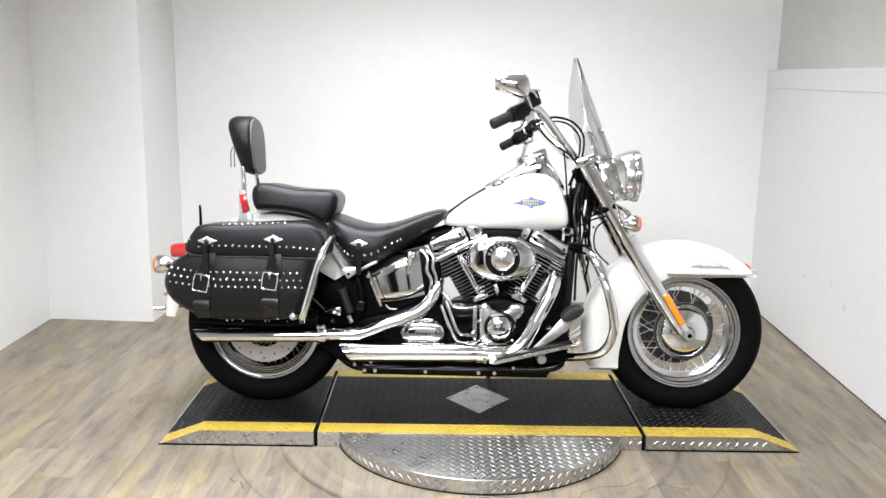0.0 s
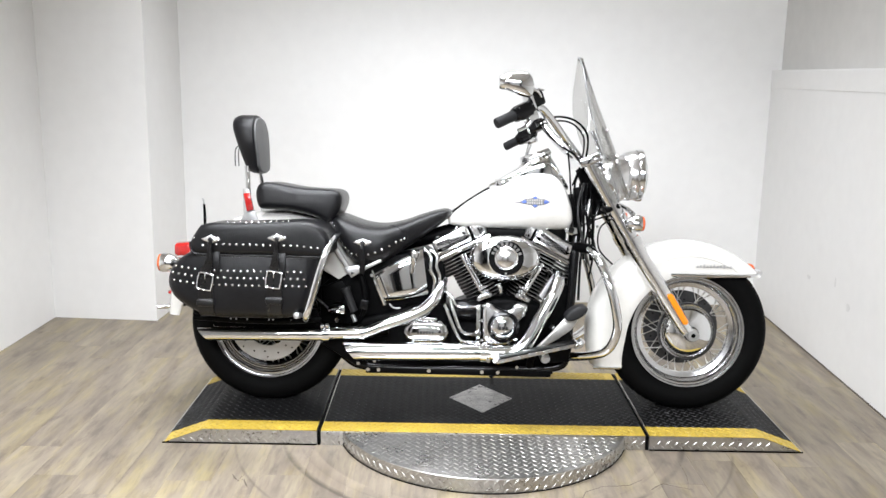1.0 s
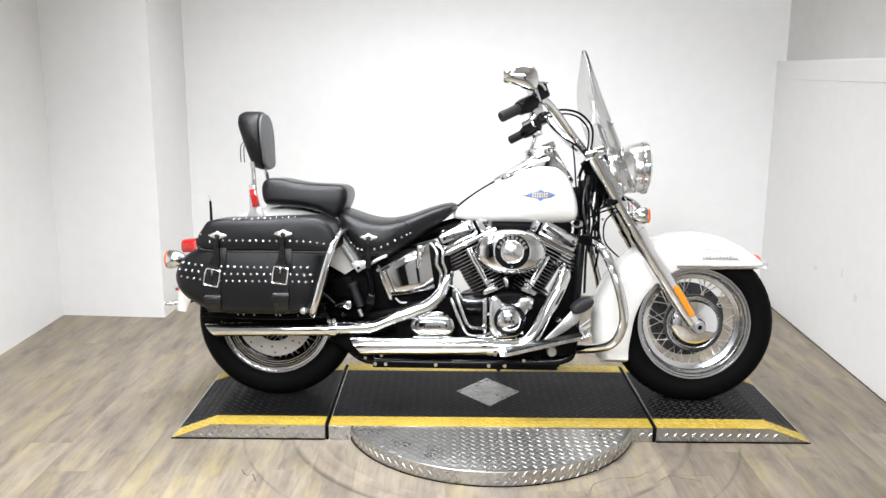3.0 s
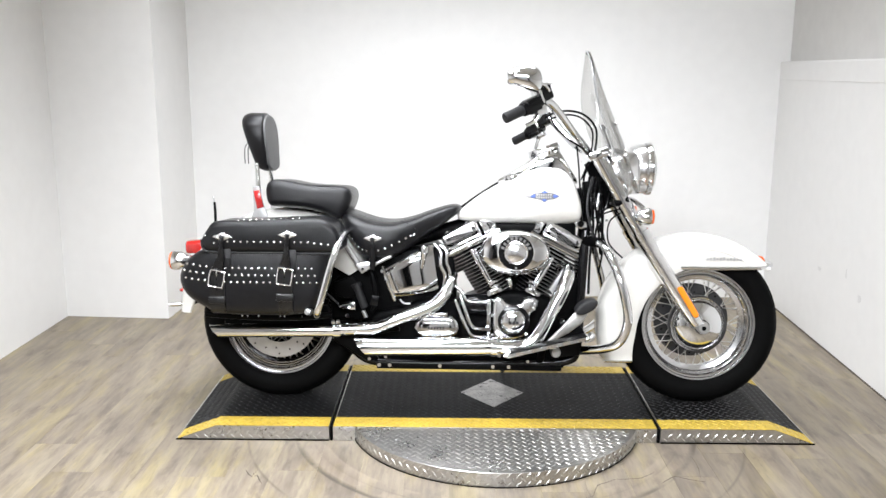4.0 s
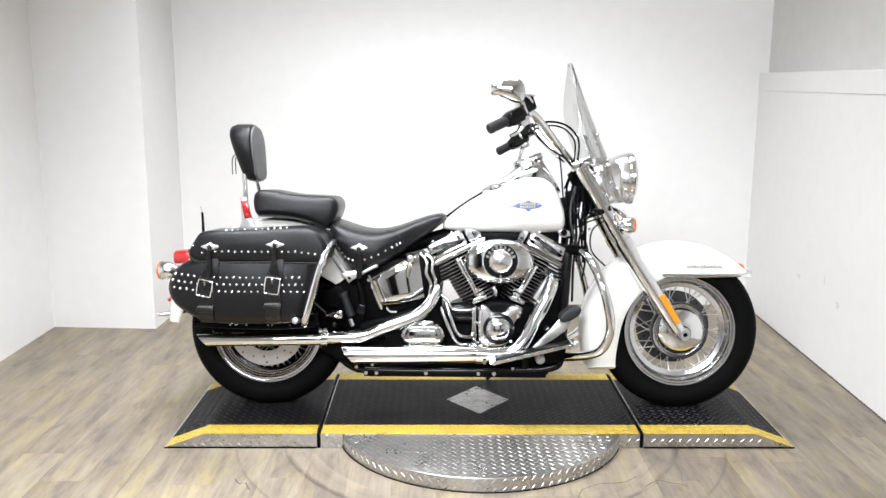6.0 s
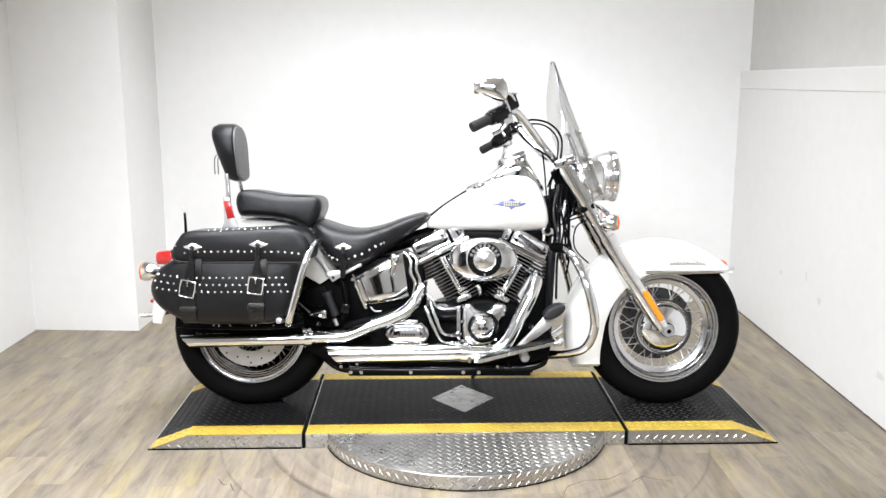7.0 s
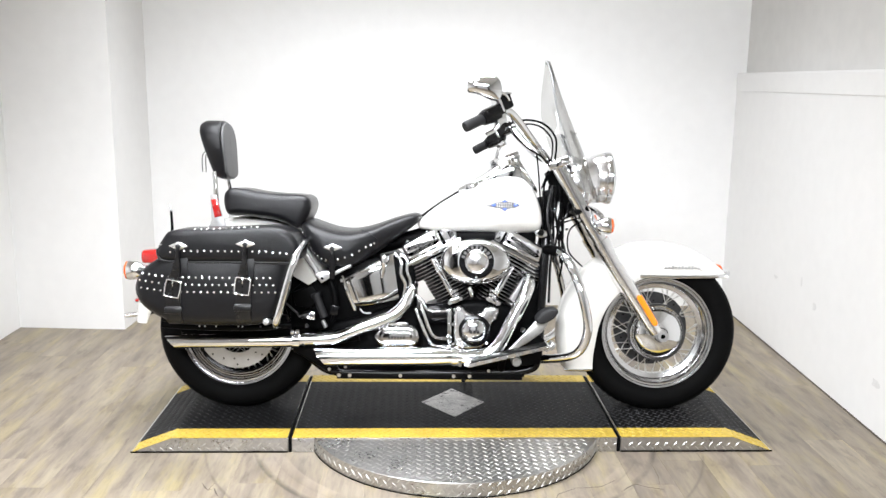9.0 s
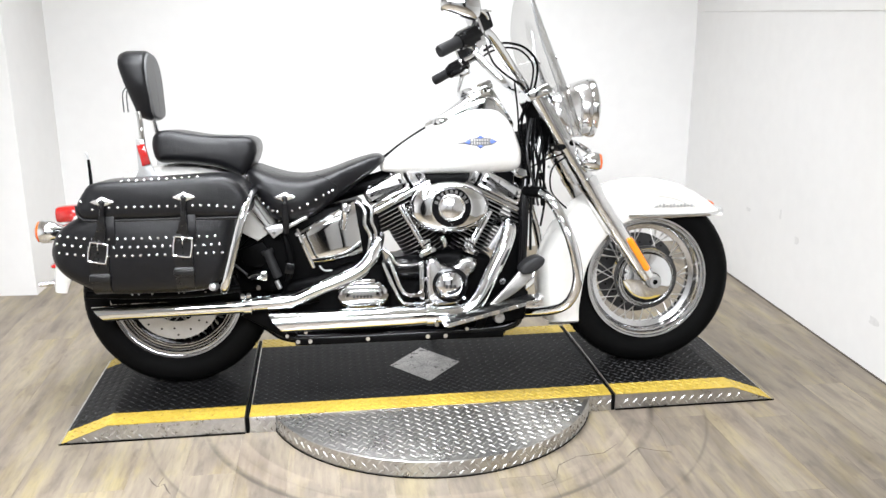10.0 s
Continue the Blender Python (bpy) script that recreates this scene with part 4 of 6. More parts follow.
part("cable", tube([(0.375, -0.07, 0.86), (0.36, -0.10, 0.78), (0.372, -0.10, 0.68), (0.362, -0.10, 0.56), (0.358, -0.11, 0.42)], 0.005, 8), M_BLACKGLOSS, cab)
part("cable", tube([(0.43, -0.08, 0.80), (0.415, -0.12, 0.75), (0.39, -0.12, 0.71), (0.372, -0.11, 0.60)], 0.0045, 8), M_BLACKGLOSS, cab)
tangle = random.Random(3)
for i in range(9):
    x0, x1, w = 0.325 + 0.012 * i * tangle.uniform(0.6, 1.0), 0.36 + 0.006 * i, tangle.uniform(-0.02, 0.02)
    yy = -0.075 - 0.05 * tangle.random()
    part("wire", tube([(x1, yy * 0.5, 0.86), (x1 - 0.012 + w, yy, 0.79), (0.5 * (x0 + x1) + w, yy - 0.01, 0.73), (x0 + 0.02, yy, 0.66), (x0 + 0.03 - w, yy * 0.9, 0.57)], tangle.choice((0.0026, 0.0034, 0.0045)), 8), tangle.choice((M_BLACKGLOSS, M_BLACK, M_DARK)), cab)
for x, y, z in ((0.402, -0.118, 0.74), (0.418, -0.122, 0.70), (0.388, -0.12, 0.685), (0.43, -0.12, 0.765), (0.372, -0.122, 0.775), (0.352, -0.12, 0.64)):
    put_bolt(cab, (x, y, z), scale=0.7)
part("wire_boot", tube([(0.392, -0.11, 0.80), (0.380, -0.115, 0.745)], 0.007, 10, 1), M_SILVER, cab, "light wiring boot")
part("horn_bolt", tube([(0.318, -0.155, 0.688), (0.318, -0.135, 0.688)], 0.012, 12, 1), M_CHROME, cab)
part("cable", tube([(0.36, -0.11, 0.70), (0.42, -0.12, 0.73), (0.50, -0.12, 0.75)], 0.003, 8), M_BLACK, cab)
part("cable", tube([(0.50, -0.1, 0.74), (0.43, -0.13, 0.70), (0.425, -0.13, 0.62), (0.48, -0.12, 0.56)], 0.003, 8), M_BLACK, cab)

# tank, console and emblem
tank = part("fuel_tank", hull([(-0.141, 0.716, 0.700, 0.035), (-0.128, 0.733, 0.690, 0.085), (-0.05, 0.794, 0.683, 0.132), (0.055, 0.853, 0.680, 0.157), (0.16, 0.891, 0.679, 0.166),
                               (0.245, 0.894, 0.679, 0.160), (0.292, 0.856, 0.681, 0.150), (0.320, 0.790, 0.692, 0.130), (0.330, 0.745, 0.715, 0.09)], seg=44, power=2.9, per=8), M_PAINT, bike, "gloss white teardrop fuel tank")
con = part("dash_console", hull([(0.015, 0.850, 0.832, 0.025), (0.06, 0.876, 0.84, 0.042), (0.12, 0.914, 0.842, 0.055), (0.16, 0.944, 0.842, 0.062), (0.205, 0.966, 0.845, 0.064), (0.240, 0.966, 0.848, 0.062), (0.262, 0.938, 0.845, 0.057),
                                 (0.295, 0.884, 0.838, 0.050), (0.315, 0.852, 0.832, 0.036)], seg=32, power=3.0, per=5), M_CHROME, bike, "chrome dash console on the tank")
part("speedometer", turned(lathe([(0.055, 0.006), (0.05, 0.0075), (0.001, 0.008)], (0, 0, 0), "z", 32), aim((0.188, 0, 0.963), (-0.34, 0, 0.94))), M_BLACKGLOSS, con, "round speedometer face")
part("bezel", turned(lathe([(0.050, -0.04), (0.058, -0.03), (0.062, -0.012), (0.064, -0.010), (0.064, -0.004), (0.062, -0.002), (0.062, 0.008), (0.060, 0.011), (0.055, 0.009), (0.054, 0.004)], (0, 0, 0), "z", 40), aim((0.188, 0, 0.963), (-0.34, 0, 0.94))), M_CHROME, con, "chrome speedometer bezel")
part("console_strip", tube([(0.10, -0.01, 0.876), (0.02, -0.012, 0.835), (-0.06, -0.012, 0.785), (-0.125, -0.01, 0.737)], 0.007, 10, flat=0.5), M_BLACK, con, "black leather tank strip")
tab = part("front_tab", slab([(0.300, 0.690), (0.322, 0.700), (0.345, 0.692), (0.347, 0.672), (0.325, 0.664), (0.305, 0.672)], -0.112, -0.100, 0.003), M_CHROME, tank, "chrome tank mounting tab")
for s in (-1, 1):
    part("fuel_cap", lathe([(0.030, -0.01), (0.032, 0.0), (0.030, 0.008), (0.02, 0.013), (0.001, 0.014)], (0.066, s * 0.07, 0.856), "z", 28), M_CHROME, con, "chrome fuel cap")
def drawn_in(bm):
    """The emblem's pieces, made smaller about its middle."""
    return turned(bm, Matrix.Translation((0.167, 0, 0.788)) @ Matrix.Diagonal((0.85, 1, 0.85, 1)) @ Matrix.Translation((-0.167, 0, -0.783)))


em = part("emblem", drawn_in(slab([(0.083, 0.781), (0.118, 0.785), (0.140, 0.797), (0.168, 0.800), (0.183, 0.811), (0.198, 0.800), (0.226, 0.797), (0.250, 0.785), (0.226, 0.773), (0.198, 0.769), (0.183, 0.757), (0.168, 0.769), (0.140, 0.773), (0.118, 0.778)], -0.1675, -0.158, 0.001)), M_EMBLEM, tank, "silver diamond emblem with blue enamel")
for outline in (((0.122, 0.782), (0.139, 0.793), (0.146, 0.784), (0.139, 0.776)), ((0.171, 0.800), (0.183, 0.809), (0.195, 0.800), (0.183, 0.796)),
                ((0.219, 0.785), (0.226, 0.794), (0.246, 0.785), (0.226, 0.776)), ((0.171, 0.769), (0.183, 0.773), (0.195, 0.769), (0.183, 0.760))):
    part("enamel", drawn_in(slab(outline, -0.1688, -0.165, 0.0006)), M_BLUE, em, "blue enamel field")
part("letter_bars", drawn_in(merged(*[box(0.148 + 0.0100 * i, 0.1535 + 0.0100 * i, -0.1692, -0.166, z, z + 0.0085, 0.0004, 1) for i in range(7) for z in (0.7745, 0.7865)])), M_LUG_BRIGHT, em, "small silver bars in two rows")

# seats and backrest
seat = part("rider_seat", hull([(-0.583, 0.712, 0.690, 0.06), (-0.575, 0.722, 0.672, 0.12), (-0.55, 0.724, 0.628, 0.165), (-0.50, 0.707, 0.556, 0.19), (-0.445, 0.692, 0.538, 0.196), (-0.38, 0.689, 0.548, 0.19),
                                (-0.31, 0.704, 0.590, 0.165), (-0.24, 0.729, 0.640, 0.135), (-0.18, 0.747, 0.684, 0.115), (-0.145, 0.751, 0.712, 0.10), (-0.128, 0.744, 0.728, 0.07)], seg=44, power=3.6, per=6), M_LEATHER, bike, "black leather rider seat with studded skirt")
pill = part("passenger_seat", slab([(-0.860, 0.785), (-0.856, 0.822), (-0.835, 0.840), (-0.79, 0.839), (-0.73, 0.828), (-0.67, 0.822), (-0.60, 0.820), (-0.562, 0.816), (-0.541, 0.800), (-0.537, 0.770),
                                    (-0.552, 0.730), (-0.582, 0.696), (-0.605, 0.701), (-0.65, 0.719), (-0.72, 0.733), (-0.80, 0.739), (-0.845, 0.744)], -0.152, 0.125, 0.026, steps=6, smooth=3, back_edge=0.05, crown=0.012),
            M_LEATHER, bike, "black leather passenger pillion", angle=60)
part("piping", tube([(-0.835, -0.136, 0.832), (-0.79, -0.140, 0.832), (-0.70, -0.141, 0.819), (-0.60, -0.141, 0.816), (-0.562, -0.139, 0.809), (-0.549, -0.137, 0.798), (-0.550, -0.137, 0.768), (-0.566, -0.139, 0.73), (-0.583, -0.140, 0.703)], 0.0035, 8), M_LEATHER, pill)
conch = slab([(-0.034, 0), (-0.022, 0.0065), (-0.012, 0.0100), (0, 0.0155), (0.012, 0.0100), (0.022, 0.0065), (0.034, 0), (0.022, -0.0068), (0.012, -0.0102), (0, -0.015), (-0.012, -0.0102), (-0.022, -0.0068)], -0.003, 0.003, 0.003, steps=3, smooth=2, crown=0.002)
concho_mesh = part("concho", conch, M_CONCHO, seat, "engraved silver concho", m=Matrix.Translation((-0.450, -0.1985, 0.628)))
part("lace", tube([(-0.450, -0.205, 0.634), (-0.450, -0.210, 0.626), (-0.449, -0.211, 0.616), (-0.451, -0.211, 0.606), (-0.450, -0.209, 0.594), (-0.451, -0.206, 0.580), (-0.45, -0.202, 0.55), (-0.452, -0.194, 0.512)], [0.004, 0.009, 0.006, 0.009, 0.006, 0.010, 0.011, 0.009], 8, 4, flat=0.4), M_LEATHER, seat)
stud_bm = lathe([(0.0048, -0.001), (0.0048, 0.0005), (0.0036, 0.003), (0.0015, 0.0042), (0.0003, 0.0044)], (0, 0, 0), "z", 10)
stud = None


def put_stud(parent, p, d=(0, -1, 0)):
    global stud
    if stud is None:
        stud = part("stud", stud_bm, M_CHROME, parent, m=aim(p, d))
    else:
        again(stud, aim(p, d), parent)


def hull_side(secs, x, z, power):
    """The near side's y on a hull, at x and z."""
    for a, b in zip(secs, secs[1:]):
        if a[0] <= x <= b[0]:
            t = (x - a[0]) / (b[0] - a[0])
            zt, zb, w = [a[i] + (b[i] - a[i]) * t for i in (1, 2, 3)]
            zc, h = (zt + zb) / 2, (zt - zb) / 2
            q = min(0.98, abs(z - zc) / h)
            return -w * (1 - q ** power) ** (1 / power)
    return 0


SEAT = [(-0.583, 0.712, 0.690, 0.06), (-0.575, 0.722, 0.672, 0.12), (-0.55, 0.724, 0.628, 0.165), (-0.50, 0.707, 0.556, 0.19), (-0.445, 0.692, 0.538, 0.196), (-0.38, 0.689, 0.548, 0.19),
        (-0.31, 0.704, 0.590, 0.165), (-0.24, 0.729, 0.640, 0.135)]
row = spline([(-0.572, 0.694, 0), (-0.552, 0.660, 0), (-0.53, 0.624, 0), (-0.505, 0.594, 0), (-0.475, 0.581, 0), (-0.43, 0.584, 0), (-0.38, 0.602, 0), (-0.33, 0.628, 0), (-0.30, 0.642, 0)], 2)
for p in row:
    put_stud(seat, (p.x, hull_side(SEAT, p.x, p.y, 3.6) - 0.003, p.y))

part("seam", tube([(x, hull_side(SEAT, x, z, 3.6) - 0.0005, z) for x, z in ((-0.352, 0.690), (-0.322, 0.682), (-0.298, 0.668), (-0.286, 0.652), (-0.292, 0.640))], 0.0016, 6), M_LEATHER, seat)

pad = swap(slab([(-0.085, 0.884), (-0.05, 0.873), (0.05, 0.873), (0.085, 0.884), (0.106, 0.94), (0.117, 1.005), (0.105, 1.058), (0.062, 1.088), (0, 1.096), (-0.062, 1.088), (-0.105, 1.058), (-0.117, 1.005), (-0.106, 0.94)],
                -0.870, -0.958, 0.010, smooth=3, back_edge=0.026, crown=0.004))
LEANBACK = Matrix(((1, 0, -0.09, 0.088), (0, 1, 0, 0), (0, 0, 1, 0), (0, 0, 0, 1)))
for v in pad.verts:
    v.co.x += (0.042 if v.co.x < -0.9 else 0) * max(0, (1.06 - v.co.z)) / 0.19
pad.transform(LEANBACK)
back = part("backrest", pad, M_LEATHER, bike, "black padded passenger backrest on a chrome sissy bar", angle=60)
face = part("face_panel", turned(swap(slab([(-0.072, 0.884), (0.072, 0.884), (0.099, 0.945), (0.109, 1.005), (0.097, 1.052), (0.056, 1.080), (0, 1.087), (-0.056, 1.080), (-0.097, 1.052), (-0.109, 1.005), (-0.099, 0.945)], -0.862, -0.876, 0.005, smooth=3)), LEANBACK),
            M_LEATHER_FLAT, back, "smooth charcoal front panel", angle=60)
part("seam", turned(tube([(-0.8635, 0.0, 0.886), (-0.8635, 0.0, 0.98), (-0.8635, 0.0, 1.084)], 0.0018, 6), LEANBACK), M_LEATHER, back)
for s in (-1, 1):
    part("upright", tube([(-0.905, s * 0.095, 0.90), (-0.898, s * 0.105, 0.86), (-0.893, s * 0.118, 0.81), (-0.886, s * 0.125, 0.75)], 0.009, 10, flat=0.6), M_CHROME, back)
    plate = part("side_plate", slab([(-0.908, 0.815), (-0.885, 0.815), (-0.868, 0.745), (-0.835, 0.66), (-0.935, 0.66), (-0.905, 0.72)], s * 0.132, s * 0.140, 0.002), M_SILVER, back, "satin metal sissy-bar side plate")
    part("reflector", slab([(-0.904, 0.797), (-0.880, 0.802), (-0.865, 0.738), (-0.890, 0.731)], s * 0.154, s * 0.141, 0.003), M_RED, back, "red side reflector")
part("strap_loop", tube([(-0.930, -0.08, 0.985), (-0.950, -0.085, 0.96), (-0.950, -0.085, 0.90)], 0.002, 6), M_DARK, back)
part("strap_loop", tube([(-0.930, -0.06, 0.985), (-0.943, -0.065, 0.96), (-0.942, -0.065, 0.90)], 0.002, 6), M_DARK, back)

# saddlebags
def saddlebag(s):
    """s: -1 for the right side of the machine, 1 for its left."""
    body = part("saddlebag", slab([(-0.99, 0.615), (-1.05, 0.590), (-1.10, 0.552), (-1.122, 0.500), (-1.113, 0.455), (-1.078, 0.415), (-1.01, 0.377), (-0.94, 0.362), (-0.82, 0.361), (-0.70, 0.364),
                                   (-0.645, 0.388), (-0.610, 0.45), (-0.595, 0.53), (-0.588, 0.61), (-0.66, 0.618), (-0.74, 0.620), (-0.82, 0.620), (-0.91, 0.619)], s * 0.363, s * 0.165, 0.034, steps=6, smooth=3, crown=0.014), M_LEATHER, bike, "black leather saddlebag with rows of chrome studs")
    part("piping", tube([(p.x, s * 0.340, p.y) for p in spline([(-1.042, 0.586, 0), (-1.093, 0.550, 0), (-1.116, 0.500, 0), (-1.108, 0.456, 0), (-1.075, 0.418, 0), (-1.008, 0.380, 0)], 3)], 0.0042, 8, 1), M_LEATHER, body)
    lid = part("lid", slab([(-1.036, 0.628), (-1.028, 0.603), (-1.005, 0.590), (-0.90, 0.588), (-0.78, 0.589), (-0.66, 0.588), (-0.562, 0.589), (-0.546, 0.617), (-0.548, 0.652), (-0.568, 0.684), (-0.605, 0.706),
                            (-0.66, 0.710), (-0.78, 0.704), (-0.90, 0.700), (-0.985, 0.695), (-1.012, 0.672)], s * 0.378, s * 0.16, 0.020, steps=5, smooth=3, crown=0.006), M_LEATHER, body, "black leather saddlebag lid")
    edge = [(-1.034, 0.632, 0), (-1.03, 0.603, 0), (-1.005, 0.589, 0), (-0.90, 0.586, 0), (-0.78, 0.587, 0), (-0.66, 0.586, 0), (-0.565, 0.587, 0)]
    part("lid_edge", tube([(p.x, s * 0.368, p.y) for p in spline(edge, 3)], 0.0045, 8, 1), M_LEATHER, body)
    for i in range(19):
        x = -0.985 + i * 0.0235
        put_stud(body, (x, s * (0.3787 + 0.0052 * (1 - ((x + 0.79) / 0.244) ** 2)), 0.626 - (0.005 if i < 2 else 0) - 0.010 * max(0, i - 14) / 4), (0, s, 0))
    for x, z in ((-1.018, 0.645), (-1.008, 0.634)):
        put_stud(body, (x, s * 0.372, z), (-0.4, s, 0))
    for i in range(11):
        x = -0.905 + i * 0.0215
        put_stud(body, (x, s * 0.360, 0.6985 + 0.042 * (x + 0.9)), (0, s * 0.7, 1))
    for j, z in enumerate((0.533, 0.508, 0.483)):
        for i in range(22):
            x = -1.098 + 0.012 * (j == 0) + 0.006 * (j == 2) + i * 0.0232
            if x > -0.612 - 0.012 * (j != 1):
                continue
            c = max(0.0, 1 - ((x + 0.855) / 0.267) ** 2) * (1 - ((z - 0.490) / 0.130) ** 2)
            yy = 0.3636 + 0.014 * c - 0.024 * max(0, (-1.07 - x) / 0.05) ** 2
            put_stud(body, (x, s * yy, z + 0.012 * max(0, (-0.99 - x) / 0.1)), (-0.5 if x < -1.08 else 0, s, 0))
    for x, zc, bx, bz, tilt in ((-0.956, 0.643, -0.980, 0.495, 11), (-0.726, 0.652, -0.740, 0.506, 8)):
        again(concho_mesh, Matrix.Translation((x, s * 0.386, zc)), body)
        part("concho_lace", tube([(x, s * 0.390, zc + 0.006), (x, s * 0.396, zc), (x + 0.001, s * 0.397, zc - 0.007), (x - 0.001, s * 0.396, zc - 0.014), (x, s * 0.395, zc - 0.021), (x - 0.001, s * 0.393, zc - 0.03), (x - 0.002, s * 0.393, zc - 0.042)], [0.004, 0.0085, 0.006, 0.0085, 0.0055, 0.008, 0.005], 8, 3, flat=0.6), M_LEATHER, body)
        # upper strap, narrowing from under the lid to the buckle
        rings = []
        for px, pz, w, y in ((x - 0.002, zc - 0.028, 0.006, 0.392), (x - 0.005, 0.592, 0.009, 0.394), (x - 0.008, 0.562, 0.013, 0.388), (bx - 0.001, bz + 0.026, 0.020, 0.383)):
            rings.append([(px - w, s * y, pz), (px + w, s * y, pz), (px + w, s * (y - 0.004), pz), (px - w, s * (y - 0.004), pz)])
        part("strap", grid_mesh(rings), M_STRAP, body, "black leather strap", angle=30)
        part("strap_backing", box(x - 0.012, x + 0.028, min(s * 0.372, s * 0.3775), max(s * 0.372, s * 0.3775), 0.515, 0.60, 0.002), M_LEATHER, body)
        rings = []
        for pz, y, w in ((bz + 0.02, 0.383, 0.025), (bz - 0.04, 0.382, 0.026), (bz - 0.062, 0.379, 0.026), (bz - 0.066, 0.382, 0.027), (0.40, 0.379, 0.026), (0.378, 0.366, 0.026), (0.366, 0.345, 0.025)):
            rings.append([(bx + 0.002 - w, s * y, pz), (bx + 0.002 + w, s * y, pz), (bx + 0.002 + w, s * (y - 0.005), pz), (bx + 0.002 - w, s * (y - 0.005), pz)])
        part("strap", grid_mesh(rings), M_STRAP, body, "black leather strap", angle=30)
        part("keeper_loop", box(bx - 0.028, bx + 0.032, min(s * 0.386, s * 0.374), max(s * 0.386, s * 0.374), bz - 0.088, bz - 0.066, 0.003), M_STRAP, body)
        ring = [(-0.0245, 0.028), (0, 0.029), (0.0245, 0.028), (0.0265, 0), (0.0245, -0.028), (0, -0.029), (-0.0245, -0.028), (-0.0265, 0)]
        ring = [Vector((a, 0, b)) for a, b in ring]
        ring = [Matrix.Rotation(radians(tilt), 4, "Y") @ p + Vector((bx + 0.003, s * 0.388, bz)) for p in ring]
        part("buckle", tube(ring + ring[:1], 0.003, 8, 1), M_CHROME, body, "square chrome buckle")
        part("buckle_prong", tube([(bx + 0.004, s * 0.389, bz + 0.029), (bx + 0.004, s * 0.3925, bz + 0.020), (bx + 0.003, s * 0.389, bz + 0.009)], 0.0022, 6), M_CHROME, body)
        for dz in (-0.002, -0.02, -0.038):
            part("strap_hole", lathe([(0.0025, 0), (0.0025, s * 0.0008)], (bx + 0.002, s * 0.3835, bz + dz), "y", 8), M_BLACK, body)
    return body


saddlebag(-1)
saddlebag(1)
for s in (-1, 1):
    gb = part("bag_guard", tube([(-0.545, s * 0.15, 0.655), (-0.547, s * 0.30, 0.645), (-0.552, s * 0.365, 0.622), (-0.572, s * 0.385, 0.56), (-0.600, s * 0.388, 0.46), (-0.620, s * 0.382, 0.392), (-0.632, s * 0.34, 0.365), (-0.64, s * 0.25, 0.355)], 0.0132, 14), M_CHROME, bike, "chrome saddlebag guard bar")
    st = part("fender_strut", slab([(-0.632, 0.668), (-0.628, 0.679), (-0.598, 0.682), (-0.563, 0.637), (-0.545, 0.600), (-0.503, 0.537), (-0.519, 0.527), (-0.574, 0.604), (-0.590, 0.629)], s * 0.160, s * 0.145, 0.004), M_SILVER, bike, "satin fender strut")
    put_bolt(st, (-0.590, s * 0.162, 0.652), (0, s, 0), 1.3)
    part("edge_line", tube([(-0.570, s * 0.163, 0.606), (-0.518, s * 0.163, 0.533)], 0.003, 8, 1), M_CHROME, st)
    part("strut_cover", slab([(-0.522, 0.528), (-0.507, 0.535), (-0.471, 0.541), (-0.455, 0.532), (-0.391, 0.565), (-0.382, 0.562), (-0.384, 0.552), (-0.396, 0.548), (-0.457, 0.516), (-0.470, 0.508), (-0.494, 0.493)], s * 0.172, s * 0.155, 0.004), M_SILVER, st, "satin strut cover")
    put_bolt(st, (-0.490, s * 0.173, 0.512), (0, s, 0), 0.9)
part("pillion_peg", turned(lathe([(0.001, 0), (0.008, 0.0), (0.0115, 0.006), (0.012, 0.04), (0.010, 0.046), (0.001, 0.048)], (0, 0, 0), "z", 16), aim((-0.657, -0.325, 0.375), (-0.1, -1, 0.1))), M_BRUSHED, bike, "folded passenger foot peg")

# tail
tl = part("tail_light", hull([(-1.203, 0.590, 0.554, 0.026), (-1.198, 0.598, 0.545, 0.04), (-1.165, 0.602, 0.542, 0.046), (-1.13, 0.602, 0.545, 0.044), (-1.105, 0.600, 0.552, 0.035)], power=3), M_RED, bike, "red tail light")
part("base", hull([(-1.19, 0.556, 0.536, 0.03), (-1.16, 0.558, 0.528, 0.045), (-1.10, 0.56, 0.53, 0.045), (-1.08, 0.555, 0.54, 0.03)]), M_CHROME, tl)
for s in (-1, 1):
    sg = part("turn_signal", lathe([(0.001, -1.1400), (0.012, -1.1380), (0.026, -1.1520), (0.034, -1.1750), (0.036, -1.2000), (0.034, -1.2040)], (0, s * 0.17, 0.535), "x", 28), M_CHROME, bike, "chrome rear turn signal")
    part("lens", lathe([(0.0335, -1.2030), (0.0325, -1.2100), (0.026, -1.2150), (0.012, -1.2180), (0.001, -1.2185)], (0, s * 0.17, 0.535), "x", 28), M_ORANGE, sg, "amber lens")
    part("stalk", tube([(-1.14, s * 0.05, 0.54), (-1.145, s * 0.10, 0.54), (-1.15, s * 0.15, 0.536)], 0.011, 10), M_CHROME, sg)
tip = part("plate_bracket", tube([(-1.245, -0.11, 0.357), (-1.225, -0.10, 0.357), (-1.20, -0.09, 0.36), (-1.17, -0.08, 0.375)], [0.007, 0.009, 0.009, 0.008], 10), M_CHROME, bike, "chrome fender tip bracket")
part("tip_lamp", hull([(-1.225, 0.412, 0.404, 0.05), (-1.215, 0.416, 0.398, 0.07), (-1.20, 0.414, 0.398, 0.07), (-1.19, 0.41, 0.40, 0.05)]), M_RED, tip, "small red fender-tip lamp")
